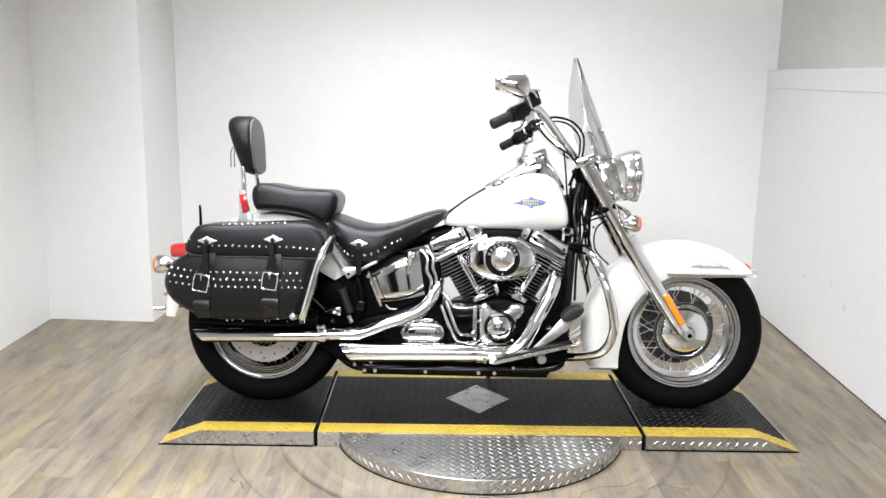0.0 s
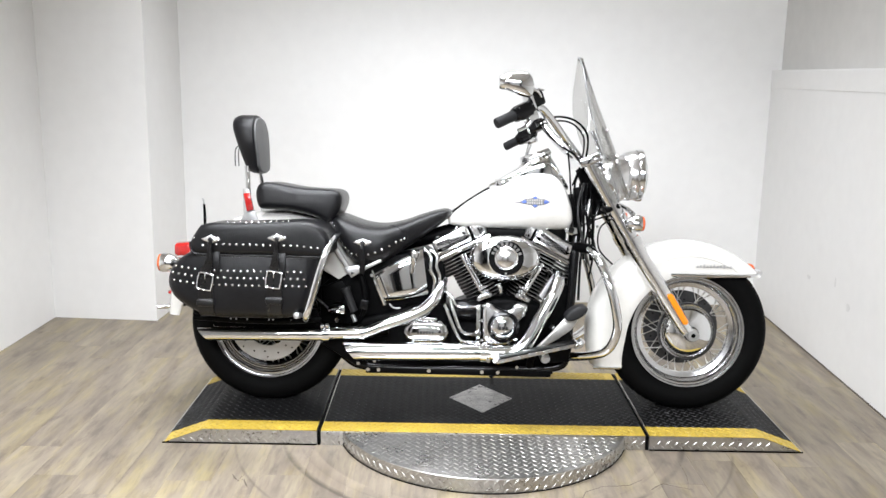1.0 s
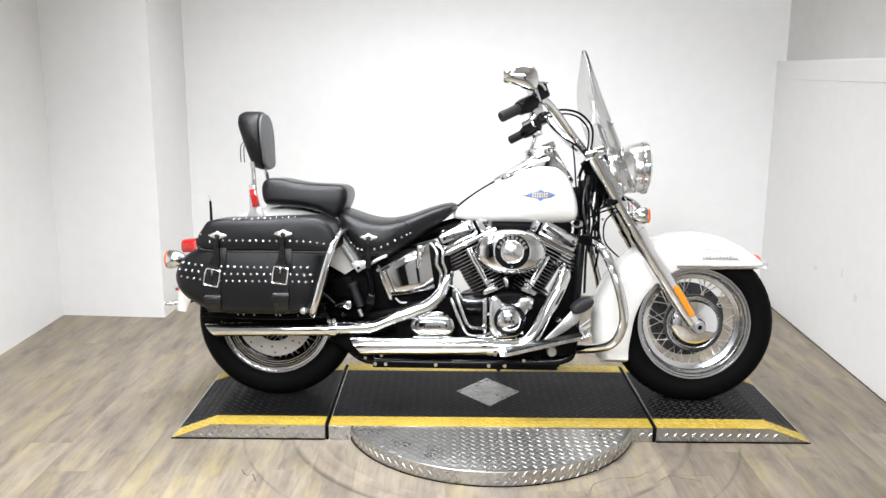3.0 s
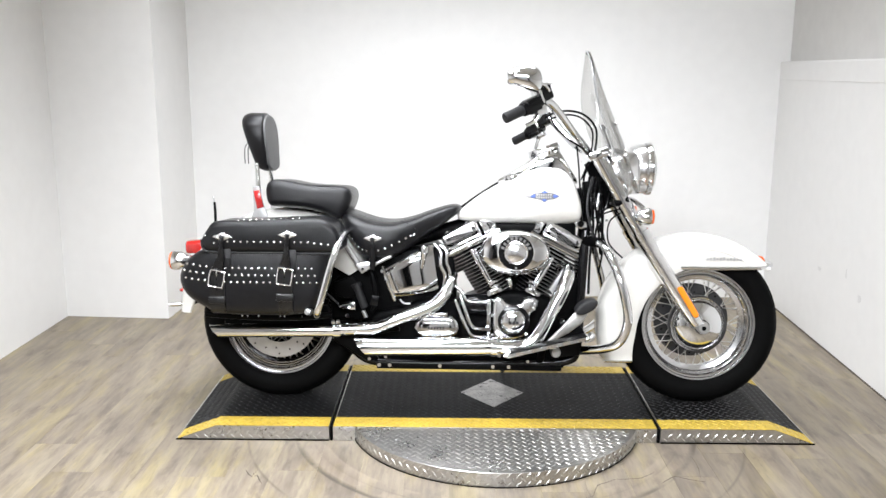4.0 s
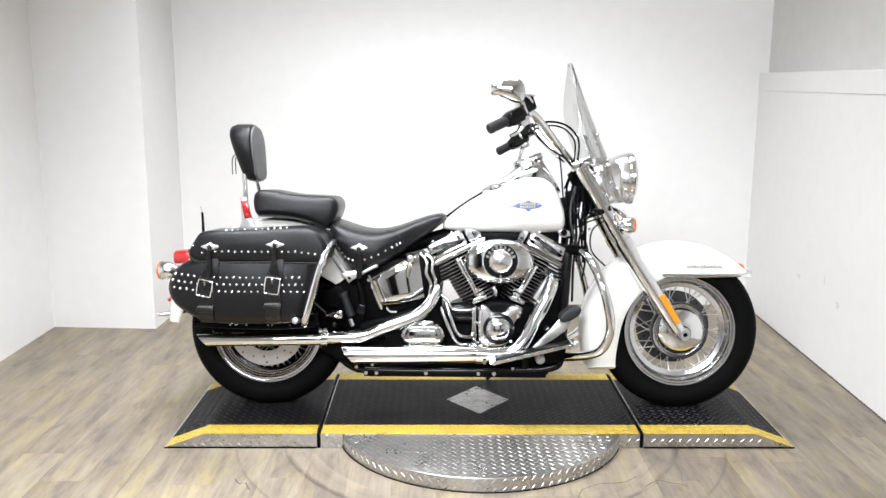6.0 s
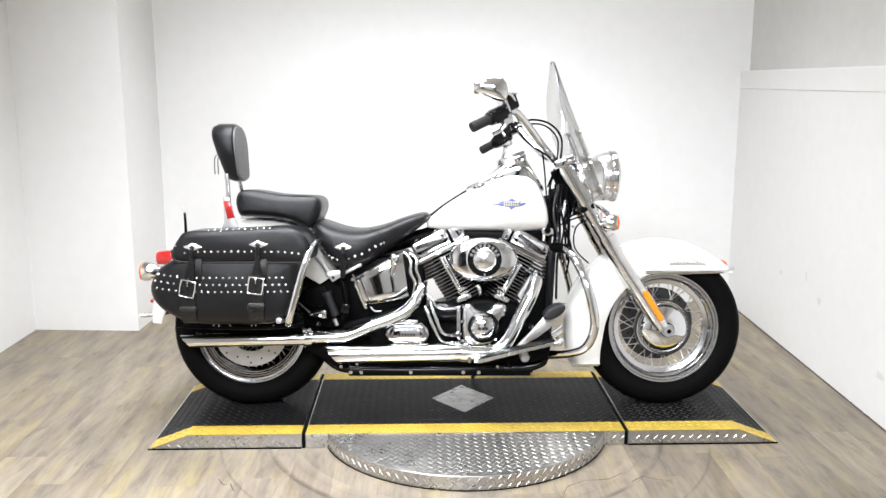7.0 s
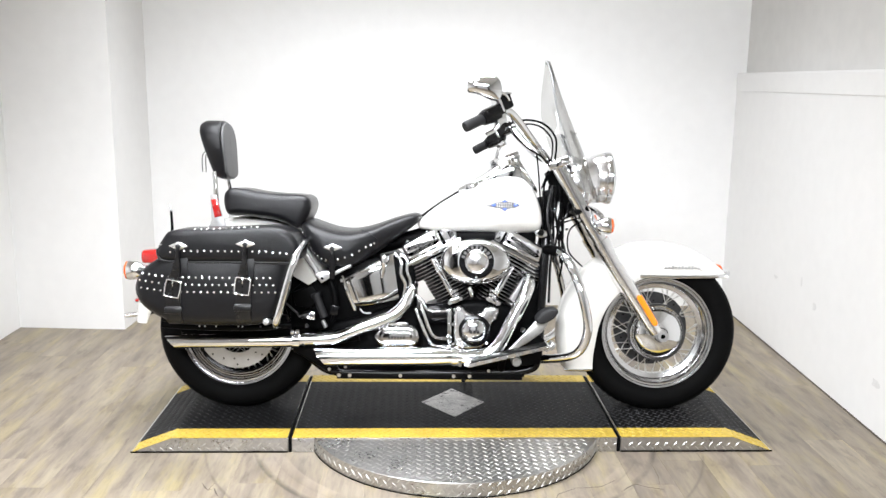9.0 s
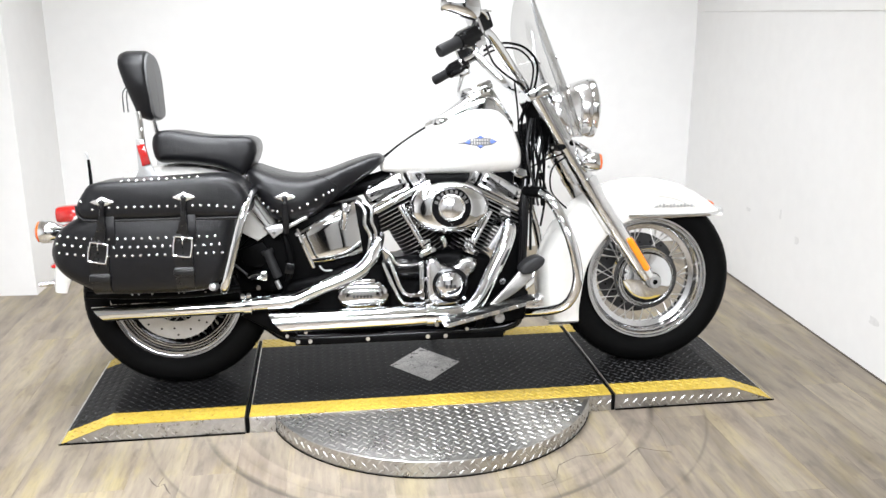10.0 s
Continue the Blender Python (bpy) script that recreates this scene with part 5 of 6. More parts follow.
ant = part("antenna", tube([(-1.071, -0.07, 0.60), (-1.072, -0.07, 0.70), (-1.075, -0.07, 0.752)], [0.0062, 0.0055, 0.0045], 8), M_BLACK, bike, "short black antenna rod with bent tip")
part("tip", tube([(-1.075, -0.07, 0.752), (-1.078, -0.07, 0.768), (-1.082, -0.07, 0.774)], 0.003, 8), M_BRUSHED, ant)

# exhaust
def muffler(x0, x1, z0, z1, y, r, cut, label):
    rings = []
    for i in range(13):
        t = i / 12
        x, z = x0 + (x1 - x0) * t, z0 + (z1 - z0) * t
        rr = r * (1 if t < 0.9 else 1 - 0.12 * (t - 0.9) / 0.1)
        ring = []
        for j in range(28):
            a = 2 * math.pi * j / 28
            ring.append((x - cut * math.sin(a) * (1 - t) ** 6, y + rr * math.cos(a), z + rr * math.sin(a)))
        rings.append(ring)
    inner = [(p[0] + 0.001, y + (p[1] - y) * 0.9, z0 + (p[2] - z0) * 0.9) for p in rings[0]]
    deep = [(p[0] + 0.06, p[1], p[2]) for p in inner]
    return part("muffler", grid_mesh([deep, inner] + rings), M_CHROME, bike, label, angle=35)


mu = muffler(-1.034, -0.57, 0.279, 0.288, -0.22, 0.0245, 0.022, "slash-cut upper chrome muffler")
part("clamp", tube([(-0.59, -0.22, 0.2895), (-0.565, -0.22, 0.290)], 0.030, 24, 1), M_CHROME, mu)
put_bolt(mu, (-0.59, -0.24, 0.32), (0, -0.5, 1), 1.2)
put_bolt(mu, (-0.572, -0.24, 0.322), (0, -0.5, 1), 1.2)
hp = part("header_pipe", tube([(-0.60, -0.215, 0.289), (-0.52, -0.212, 0.291), (-0.437, -0.21, 0.297), (-0.36, -0.208, 0.327), (-0.27, -0.203, 0.360), (-0.215, -0.20, 0.388), (-0.180, -0.19, 0.428), (-0.158, -0.168, 0.468), (-0.148, -0.12, 0.488)],
                            [0.0225, 0.023, 0.0235, 0.0235, 0.0235, 0.0235, 0.0215, 0.017, 0.013], 20), M_CHROME, bike, "chrome rear exhaust header with heat shield")
part("clamp", tube([(-0.452, -0.21, 0.2945), (-0.44, -0.21, 0.2965)], 0.027, 20, 1), M_CHROME, hp)
mu2 = muffler(-0.49, 0.0, 0.228, 0.236, -0.225, 0.0335, 0.026, "slash-cut lower chrome muffler")
part("clamp", tube([(-0.012, -0.225, 0.236), (0.012, -0.224, 0.236)], 0.036, 24, 1), M_CHROME, mu2)
put_bolt(mu2, (-0.005, -0.25, 0.262), (0, -1, 0.4), 1.2)
put_bolt(mu2, (0.02, -0.25, 0.21), (0, -1, 0), 1.2)
hp2 = part("header_pipe", tube([(-0.01, -0.222, 0.234), (0.06, -0.22, 0.233), (0.12, -0.215, 0.240), (0.165, -0.21, 0.275), (0.215, -0.20, 0.370), (0.254, -0.186, 0.448), (0.274, -0.166, 0.496), (0.272, -0.13, 0.516), (0.250, -0.08, 0.52)],
                               [0.028, 0.028, 0.0275, 0.027, 0.026, 0.026, 0.025, 0.022, 0.02], 20), M_CHROME, bike, "chrome front exhaust header with heat shield")
part("pipe_shield", tube([(0.175, -0.228, 0.285), (0.218, -0.220, 0.370), (0.250, -0.206, 0.438)], 0.012, 10, flat=0.5), M_CHROME, hp2)
put_bolt(mu2, (-0.40, -0.205, 0.190), scale=1.1)
put_bolt(mu2, (-0.46, -0.205, 0.180), scale=1.1)

# engine
eng = part("engine", slab([(-0.13, 0.22), (-0.13, 0.36), (-0.06, 0.405), (0.04, 0.425), (0.12, 0.425), (0.22, 0.40), (0.245, 0.30), (0.20, 0.20), (0.10, 0.17), (-0.05, 0.17)], -0.105, 0.13, 0.02, smooth=2), M_BLACK, bike, "air-cooled V-twin engine with chrome covers")
TILT = radians(22.5)


def cylinder(sx):
    """One finned cylinder with its head and rocker box: sx -1 rear, 1 front."""
    base = Matrix.Translation((0.082, 0, 0.285)) @ Matrix.Rotation(sx * radians(27), 4, "Y")
    c = part("cylinder", turned(lathe([(0.055, 0.10), (0.055, 0.37)], (0, 0, 0), "z", 28), base), M_BLACK, eng, "black cylinder with bright-edged cooling fins")
    fin_c = None
    for i in range(17):
        h = 0.135 + i * 0.0135
        wide = 0.068 + 0.010 * min(1, i / 8) if i < 11 else 0.098 + 0.0045 * (i - 11)
        m = base @ Matrix.Translation((0.006 * sx + (0.010 * sx if i >= 11 else 0), 0, h)) @ Matrix.Diagonal((wide, 0.086 if i < 11 else 0.098, 1, 1))
        if fin_c is None:
            pts = []
            for k in range(28):
                a = 2 * math.pi * k / 28
                ca, sa = math.cos(a), math.sin(a)
                pts.append((math.copysign(abs(ca) ** 0.55, ca), math.copysign(abs(sa) ** 0.55, sa)))
            fin_c = part("fin", grid_mesh([[(x * f, y * f, z) for x, y in pts] for f, z in ((0.95, -0.0020), (1, -0.0008), (1, 0.0008), (0.95, 0.0020))]), M_FIN, c, "black cooling fin with a machined bright edge", m=m, angle=30)
            fin_c.data.materials.append(M_BLACK)
            for f in fin_c.data.polygons:
                f.material_index = 0 if abs(f.normal.z) < 0.2 else 1
        else:
            again(fin_c, m)
    # rocker box: a base plate, and a lid of two lumps with a groove between
    h0, h1, lo, hi, cut = (0.370, 0.438, -0.100, 0.112, 0.053) if sx < 0 else (0.359, 0.422, -0.114, 0.080, -0.080)
    bm = slab([(lo - 0.004, h0 - 0.016), (hi + 0.004, h0 - 0.016), (hi + 0.004, h0 - 0.001), (lo - 0.004, h0 - 0.001)], -0.110, 0.110, 0.003, steps=2)
    part("rocker_base", turned(bm, base), M_CHROME, c, "polished chrome rocker base", angle=25)
    up = base.to_3x3() @ Vector((0, 0, 1))
    for a, b in ((lo, cut - 0.003), (cut + 0.003, hi)):
        big = b - a > 0.1
        top = h1 if big else h1 - 0.006
        bm = slab([(a + 0.004, h0), (b - 0.004, h0), (b, h0 + 0.006), (b, top - 0.012), (b - 0.006, top - 0.002), (b - 0.014, top), (a + 0.014, top), (a + 0.006, top - 0.002), (a, top - 0.012), (a, h0 + 0.006)], -0.104, 0.104, 0.017, steps=5)
        lid = part("rocker_cover", turned(bm, base), M_DISC, c, "polished chrome rocker cover", angle=28)
        for f in (0.2, 0.75) if big else (0.5, ):
            p = base @ Vector((a + (b - a) * f, -0.082, top))
            part("bolt_well", turned(lathe([(0.011, -0.001), (0.011, 0.0008), (0.009, 0.001)], (0, 0, 0), "z", 14), aim(p, up)), M_DARK, lid)
            put_bolt(lid, p, up, 1.0)
        if big:
            part("seam_line", turned(box(a + 0.062, a + 0.0645, -0.1046, -0.10, h0 + 0.004, top - 0.01, 0), base), M_DARK, lid)
            part("lid_step", turned(box(a + 0.004, b - 0.004, -0.1075, -0.10, h0 + 0.002, h0 + 0.014, 0.003), base), M_CHROME, lid)
    return c


cylinder(-1)
cylinder(1)
for s, a, b in ((-1, (-0.075, 0.585), (0.008, 0.432)), (1, (0.205, 0.560), (0.138, 0.432))):
    for k in (0, 1):
        d = 0.013 * k * s
        part("pushrod_tube", tube([(a[0] + d, -0.118 - 0.022 * k, a[1]), (b[0] + d * 0.6, -0.135 - 0.012 * k, b[1])], 0.0075, 14, 1), M_CHROME, eng, "chrome pushrod tube")
        part("pushrod_collar", tube([(b[0] + d * 0.6 - 0.004 * s * -1, -0.135 - 0.012 * k, b[1] + 0.040), (b[0] + d * 0.6, -0.135 - 0.012 * k, b[1] + 0.010)], 0.0125, 14, 1), M_CHROME, eng)
        part("pushrod_ring", tube([(b[0] + d * 0.6 - 0.003 * s * -1, -0.135 - 0.012 * k, b[1] + 0.028), (b[0] + d * 0.6, -0.135 - 0.012 * k, b[1] + 0.024)], 0.0140, 14, 1), M_BLACK, eng)
    tb = part("tappet_block", turned(box(-0.027, 0.027, -0.036, 0.03, -0.010, 0.010, 0.004, 3), Matrix.Translation((b[0] + 0.006 * s, -0.125, b[1] + 0.000)) @ Matrix.Rotation(s * TILT, 4, "Y")), M_CHROME, eng, "chrome tappet block")
    for k in (-0.020, 0.020):
        put_bolt(tb, (b[0] + 0.006 * s + k, -0.162, b[1] - k * 0.41 * s), (0, -1, 0), 1.3)
cov = part("cam_cover", slab([(0.002, 0.262), (-0.002, 0.33), (-0.002, 0.385), (0.008, 0.410), (0.03, 0.410), (0.045, 0.392), (0.07, 0.384), (0.10, 0.388), (0.115, 0.409), (0.15, 0.411), (0.166, 0.395), (0.160, 0.365), (0.140, 0.347), (0.132, 0.31), (0.122, 0.272), (0.085, 0.252), (0.03, 0.250)],
                           -0.172, -0.10, 0.014, steps=4, smooth=2), M_DISC, eng, "polished chrome cam cover")
part("case_rib", box(-0.026, -0.010, -0.165, -0.10, 0.248, 0.402, 0.005), M_CHROME, eng, "chrome crankcase joint rib")
for z in (0.262, 0.30, 0.34, 0.38):
    put_bolt(cov, (-0.018, -0.166, z), scale=0.9)
part("recess", lathe([(0.001, -0.1735), (0.058, -0.1735), (0.060, -0.172)], (0.076, 0, 0.322), "y", 36), M_BLACKGLOSS, cov)
dome = part("timer_cover", lathe([(0.047, -0.173), (0.048, -0.180), (0.045, -0.188), (0.036, -0.1945), (0.02, -0.1985), (0.001, -0.200)], (0.074, 0, 0.321), "y", 40), M_CHROME, cov, "round domed chrome timer cover")
for i in range(5):
    a = 2 * math.pi * i / 5 + 0.3
    put_bolt(dome, (0.074 + 0.039 * math.cos(a), -0.192, 0.321 + 0.039 * math.sin(a)), scale=0.5)
part("badge", merged(*[box(0.056 + 0.013 * i, 0.066 + 0.013 * i, -0.2018, -0.197, 0.315, 0.327, 0.001, 1) for i in range(3)]), M_DARK, dome)
for x, z in ((-0.004, 0.27), (-0.006, 0.345), (0.0, 0.40), (0.155, 0.40), (0.15, 0.37), (0.122, 0.275), (0.03, 0.255), (0.10, 0.255)):
    put_bolt(cov, (x, -0.171, z), scale=0.9)
oval = []
for i in range(40):
    a = 2 * math.pi * i / 40
    oval.append((0.075 + 0.130 * math.copysign(abs(math.cos(a)) ** 0.92, math.cos(a)), 0.585 + 0.084 * math.sin(a)))
air = part("air_cleaner", slab(oval, -0.205, -0.115, 0.026, steps=6, crown=0.016, back_edge=0.006), M_CHROME, bike, "oval chrome air cleaner cover")
air.location.z = -0.006
part("backplate", slab([(0.075 + (x - 0.075) * 0.93, 0.583 + (z - 0.585) * 0.93) for x, z in oval], -0.114, -0.09, 0.004), M_BLACK, air)
part("insert_ring", lathe([(0.064, -0.214), (0.0645, -0.222), (0.060, -0.228), (0.044, -0.228), (0.042, -0.220)], (0.077, 0, 0.590), "y", 48), M_BLACKGLOSS, air, "black ring with silver lettering")
part("insert_trim", lathe([(0.064, -0.212), (0.068, -0.212), (0.068, -0.222), (0.064, -0.224)], (0.077, 0, 0.590), "y", 48, loop=True), M_CHROME, air)
part("insert_dome", lathe([(0.043, -0.222), (0.0435, -0.233), (0.041, -0.236), (0.0375, -0.234), (0.036, -0.231), (0.033, -0.2325), (0.022, -0.236), (0.010, -0.238), (0.001, -0.2385)], (0.077, 0, 0.590), "y", 48), M_DISC, air, "satin chrome centre dome")
for i in range(9):
    a = radians(160 - i * 17.5)
    m = Matrix.Translation((0.077 + 0.052 * math.cos(a), -0.2287, 0.590 + 0.052 * math.sin(a))) @ Matrix.Rotation(math.pi / 2 - a, 4, "Y")
    part("letter_bar", box(-0.0046, 0.0046, -0.0010, 0.0008, -0.0058, 0.0058, 0), M_RIM, air, m=m, smooth=False)
put_bolt(air, (0.077, -0.2285, 0.535), scale=0.7)
part("intake", tube([(0.06, -0.09, 0.50), (0.08, -0.03, 0.50), (0.10, 0.0, 0.50)], 0.03, 14), M_BLACK, eng)
# added black block that closes the view between the cylinders
part("v_gap_filler", slab([(0.045, 0.40), (0.030, 0.56), (0.135, 0.56), (0.118, 0.40)], -0.03, 0.03, 0.006), M_BLACK, eng)
part("breather", tube([(0.055, -0.13, 0.476), (0.062, -0.135, 0.462), (0.064, -0.135, 0.445)], [0.012, 0.009, 0.007], 10), M_CHROME, eng)
part("horn_bracket", slab([(0.22, 0.43), (0.265, 0.52), (0.258, 0.524), (0.205, 0.44)], -0.16, -0.14, 0.003), M_BRUSHED, eng)

# transmission, starter, oil lines, battery cover
gear = part("transmission", slab([(-0.46, 0.16), (-0.50, 0.25), (-0.46, 0.34), (-0.36, 0.36), (-0.25, 0.40), (-0.13, 0.39), (-0.12, 0.20)], -0.11, 0.12, 0.02), M_BLACK, bike, "black transmission case")
ov = []
for i in range(36):
    a = 2 * math.pi * i / 36
    ov.append((-0.212 + 0.083 * math.copysign(abs(math.cos(a)) ** 0.6, math.cos(a)), 0.296 + 0.044 * math.copysign(abs(math.sin(a)) ** 0.8, math.sin(a))))
tc = part("side_cover", slab(ov, -0.178, -0.11, 0.012, steps=4, crown=0.004), M_CHROME, gear, "oval chrome transmission side cover")
part("panel", slab([(-0.212 + (x + 0.212) * 0.72, 0.296 + (z - 0.296) * 0.5) for x, z in ov], -0.187, -0.178, 0.003), M_CHROME, tc)
part("letter_bars", merged(*[box(-0.245 + 0.011 * i, -0.238 + 0.011 * i, -0.1885, -0.185, 0.290, 0.301, 0.0006, 1) for i in range(6)]), M_DARK, tc)
part("top_rib", box(-0.252, -0.172, -0.17, -0.12, 0.337, 0.350, 0.004), M_CHROME, tc)
for x, z in ((-0.287, 0.296), (-0.137, 0.296), (-0.26, 0.333), (-0.16, 0.333), (-0.26, 0.259), (-0.16, 0.259)):
    put_bolt(tc, (x, -0.172, z), scale=1.2)
start = part("starter_motor", turned(lathe([(0.001, -0.055), (0.036, -0.055), (0.04, -0.05), (0.04, 0.05), (0.036, 0.055), (0.001, 0.055)], (0, 0, 0), "x", 28), Matrix.Translation((-0.058, -0.12, 0.375))), M_BLACKGLOSS, bike, "black starter motor")
oil = part("oil_lines", tube([(-0.15, -0.15, 0.45), (-0.12, -0.16, 0.43), (-0.095, -0.165, 0.395), (-0.03, -0.16, 0.393), (-0.012, -0.15, 0.40)], 0.0055, 10), M_CHROME, bike, "bent chrome oil lines")
part("line", tube([(-0.125, -0.16, 0.415), (-0.105, -0.17, 0.36), (-0.085, -0.17, 0.31), (-0.06, -0.17, 0.292), (-0.01, -0.165, 0.292)], 0.007, 10), M_CHROME, oil)
part("line", tube([(-0.145, -0.16, 0.40), (-0.12, -0.17, 0.34), (-0.095, -0.17, 0.285), (-0.07, -0.17, 0.262), (-0.01, -0.165, 0.262)], 0.007, 10), M_CHROME, oil)
for z in (0.292, 0.262):
    part("fitting", tube([(-0.045, -0.168, z), (-0.012, -0.166, z)], 0.0115, 6, 1), M_CHROME, oil)
part("line", tube([(-0.205, -0.14, 0.60), (-0.178, -0.15, 0.58), (-0.178, -0.155, 0.54), (-0.165, -0.155, 0.50), (-0.172, -0.15, 0.46)], 0.0065, 10), M_CHROME, oil)
part("line", tube([(-0.225, -0.14, 0.605), (-0.20, -0.155, 0.575), (-0.20, -0.16, 0.53), (-0.183, -0.155, 0.49), (-0.19, -0.15, 0.44)], 0.0065, 10), M_CHROME, oil)
A, B, C, D = Vector((-0.412, 0, 0.514)), Vector((-0.232, 0, 0.602)), Vector((-0.208, 0, 0.432)), Vector((-0.371, 0, 0.400))
rings = []
for i in range(49):
    u = i / 48
    top, low = A.lerp(B, u), D.lerp(C, u)
    swell = 0.022 * math.sin(math.pi * (0.12 + 0.80 * u)) + 0.0011 * math.sin(9 * u + 1.2)
    ring = []
    for j in range(9):
        v = j / 8
        e = 0.012 * (max(0, abs(v - 0.5) - 0.40) / 0.1) ** 2
        p = top.lerp(low, v)
        ring.append(p + Vector((0, -0.132 - swell + e, 0)))
    ring += [low + Vector((0, -0.09, 0)), top + Vector((0, -0.09, 0))]
    rings.append(ring)
bt = part("oil_tank_cover", grid_mesh(rings), M_CHROME, bike, "curved chrome oil tank cover", angle=50)
part("side_rib", tube([(-0.418, -0.172, 0.522), (-0.395, -0.178, 0.46), (-0.368, -0.174, 0.395)], 0.006, 8), M_CHROME, bt)
part("filler", turned(lathe([(0.001, 0.042), (0.016, 0.040), (0.0185, 0.034), (0.018, 0.016), (0.0125, 0.010), (0.011, -0.015), (0.007, -0.045)], (0, 0, 0), "z", 18), Matrix.Translation((-0.264, -0.165, 0.560)) @ Matrix.Rotation(radians(8), 4, "Y")), M_CHROME, bt, "chrome filler neck")
part("lower_hook", tube([(-0.35, -0.175, 0.40), (-0.335, -0.18, 0.386), (-0.31, -0.178, 0.385)], 0.0028, 8), M_BRUSHED, bt)
put_bolt(bt, (-0.417, -0.175, 0.505), scale=1.1)

# frame
fr = part("frame", tube([(0.352, -0.07, 0.72), (0.342, -0.09, 0.60), (0.328, -0.11, 0.40), (0.318, -0.118, 0.22), (0.28, -0.12, 0.165), (0.10, -0.12, 0.152), (-0.30, -0.12, 0.146), (-0.46, -0.12, 0.155), (-0.53, -0.13, 0.20), (-0.60, -0.14, 0.25)], 0.0175, 14), M_BLACKGLOSS, bike, "black tubular steel frame")
part("frame_tube", tube([(0.36, 0.07, 0.72), (0.352, 0.09, 0.60), (0.340, 0.11, 0.40), (0.330, 0.118, 0.22), (0.29, 0.12, 0.165), (0.10, 0.12, 0.152), (-0.30, 0.12, 0.146), (-0.46, 0.12, 0.155), (-0.60, 0.13, 0.25)], 0.0185, 14), M_BLACK, fr)
part("backbone", tube([(0.40, 0, 0.80), (0.30, 0, 0.78), (0.0, 0, 0.70), (-0.25, 0, 0.63), (-0.45, 0, 0.58)], 0.03, 14), M_BLACK, fr)
# filler, no known part: blacks out the gap under the tank
part("tank_gap_filler", box(-0.06, 0.31, -0.075, 0.075, 0.635, 0.685, 0.01), M_BLACK, fr, "black filler block between tank and engine")
part("lower_rail", box(-0.44, 0.26, -0.142, -0.118, 0.128, 0.150, 0.004), M_BLACK, fr)
part("gusset", slab([(0.34, 0.84), (0.385, 0.85), (0.40, 0.78), (0.375, 0.70), (0.345, 0.66)], -0.03, 0.03, 0.008), M_BLACK, fr)
for x in (-0.43, -0.39, -0.20, 0.0, 0.06):
    put_bolt(fr, (x, -0.144, 0.144), scale=1.3)
# black sheet added to fill the opening above the lower rail
part("rail_gap_filler", box(-0.46, 0.27, -0.116, -0.106, 0.135, 0.215, 0.002), M_BLACK, fr)
for x in (-0.92, -0.90, -0.86, -0.78, -0.765, -0.70):
    put_bolt(fr, (x, -0.262, 0.345), scale=0.55)
part("swingarm", tube([(-0.36, -0.12, 0.30), (-0.55, -0.13, 0.27), (-0.70, -0.135, 0.28), (RX, -0.135, AZ)], [0.03, 0.026, 0.024, 0.022], 14), M_BLACK, fr)
part("swingarm", tube([(-0.36, 0.12, 0.30), (-0.55, 0.13, 0.27), (-0.70, 0.135, 0.28), (RX, 0.135, AZ)], [0.03, 0.026, 0.024, 0.022], 14), M_BLACK, fr)
# black fill added between bag bottom and muffler
part("bag_gap_filler", slab([(-1.03, 0.375), (-0.62, 0.375), (-0.60, 0.305), (-1.0, 0.302)], -0.20, -0.165, 0.004), M_BLACK, fr)
part("bag_rail", tube([(-1.06, -0.24, 0.345), (-0.9, -0.245, 0.338), (-0.72, -0.245, 0.338), (-0.6, -0.22, 0.345)], 0.012, 10), M_BLACK, fr)
inner = part("rear_inner_panel", slab([(-0.62, 0.31), (-0.62, 0.45), (-0.575, 0.49), (-0.50, 0.52), (-0.44, 0.56), (-0.22, 0.60), (-0.15, 0.55), (-0.14, 0.40), (-0.20, 0.34), (-0.40, 0.30)], -0.095, 0.10, 0.01), M_BLACK, bike, "black inner panel and belt guard under the seat")
part("brake_reservoir", box(-0.545, -0.520, -0.155, -0.12, 0.352, 0.384, 0.004), M_CHROME, inner)
put_bolt(inner, (-0.549, -0.152, 0.331), scale=1.3)
part("hose", tube([(-0.468, -0.14, 0.505), (-0.456, -0.15, 0.486), (-0.446, -0.15, 0.44), (-0.444, -0.15, 0.384), (-0.458, -0.145, 0.345)], [0.009, 0.011, 0.013, 0.011, 0.008], 10), M_BLACK, inner, "black wiring sleeve")
part("connector", turned(box(-0.015, 0.015, -0.012, 0.012, -0.018, 0.018, 0.003), Matrix.Translation((-0.446, -0.155, 0.392)) @ Matrix.Rotation(radians(12), 4, "Y")), M_BLACKGLOSS, inner, "black plug connector")
part("cylinder_can", tube([(-0.517, -0.14, 0.445), (-0.486, -0.14, 0.362)], 0.015, 14, 1), M_GRIP, inner, "dark grey hydraulic cylinder")
part("can_collar", tube([(-0.520, -0.14, 0.453), (-0.515, -0.14, 0.440)], 0.020, 14, 1), M_GRIP, inner)
part("bracket_plate", slab([(-0.61, 0.452), (-0.535, 0.478), (-0.50, 0.43), (-0.545, 0.39), (-0.60, 0.40)], -0.112, -0.098, 0.004), M_BLACK, inner)
part("brake_line", tube([(-0.635, -0.13, 0.415), (-0.60, -0.135, 0.385), (-0.566, -0.14, 0.356)], 0.004, 8), M_DARK, inner)
part("caliper_cap", turned(lathe([(0.001, -0.006), (0.030, -0.005), (0.037, 0.0), (0.030, 0.006), (0.001, 0.010)], (0, 0, 0), "z", 24), aim((-0.553, -0.135, 0.373), (0.0, -0.35, 1))), M_CHROME, inner, "round chrome caliper cap")
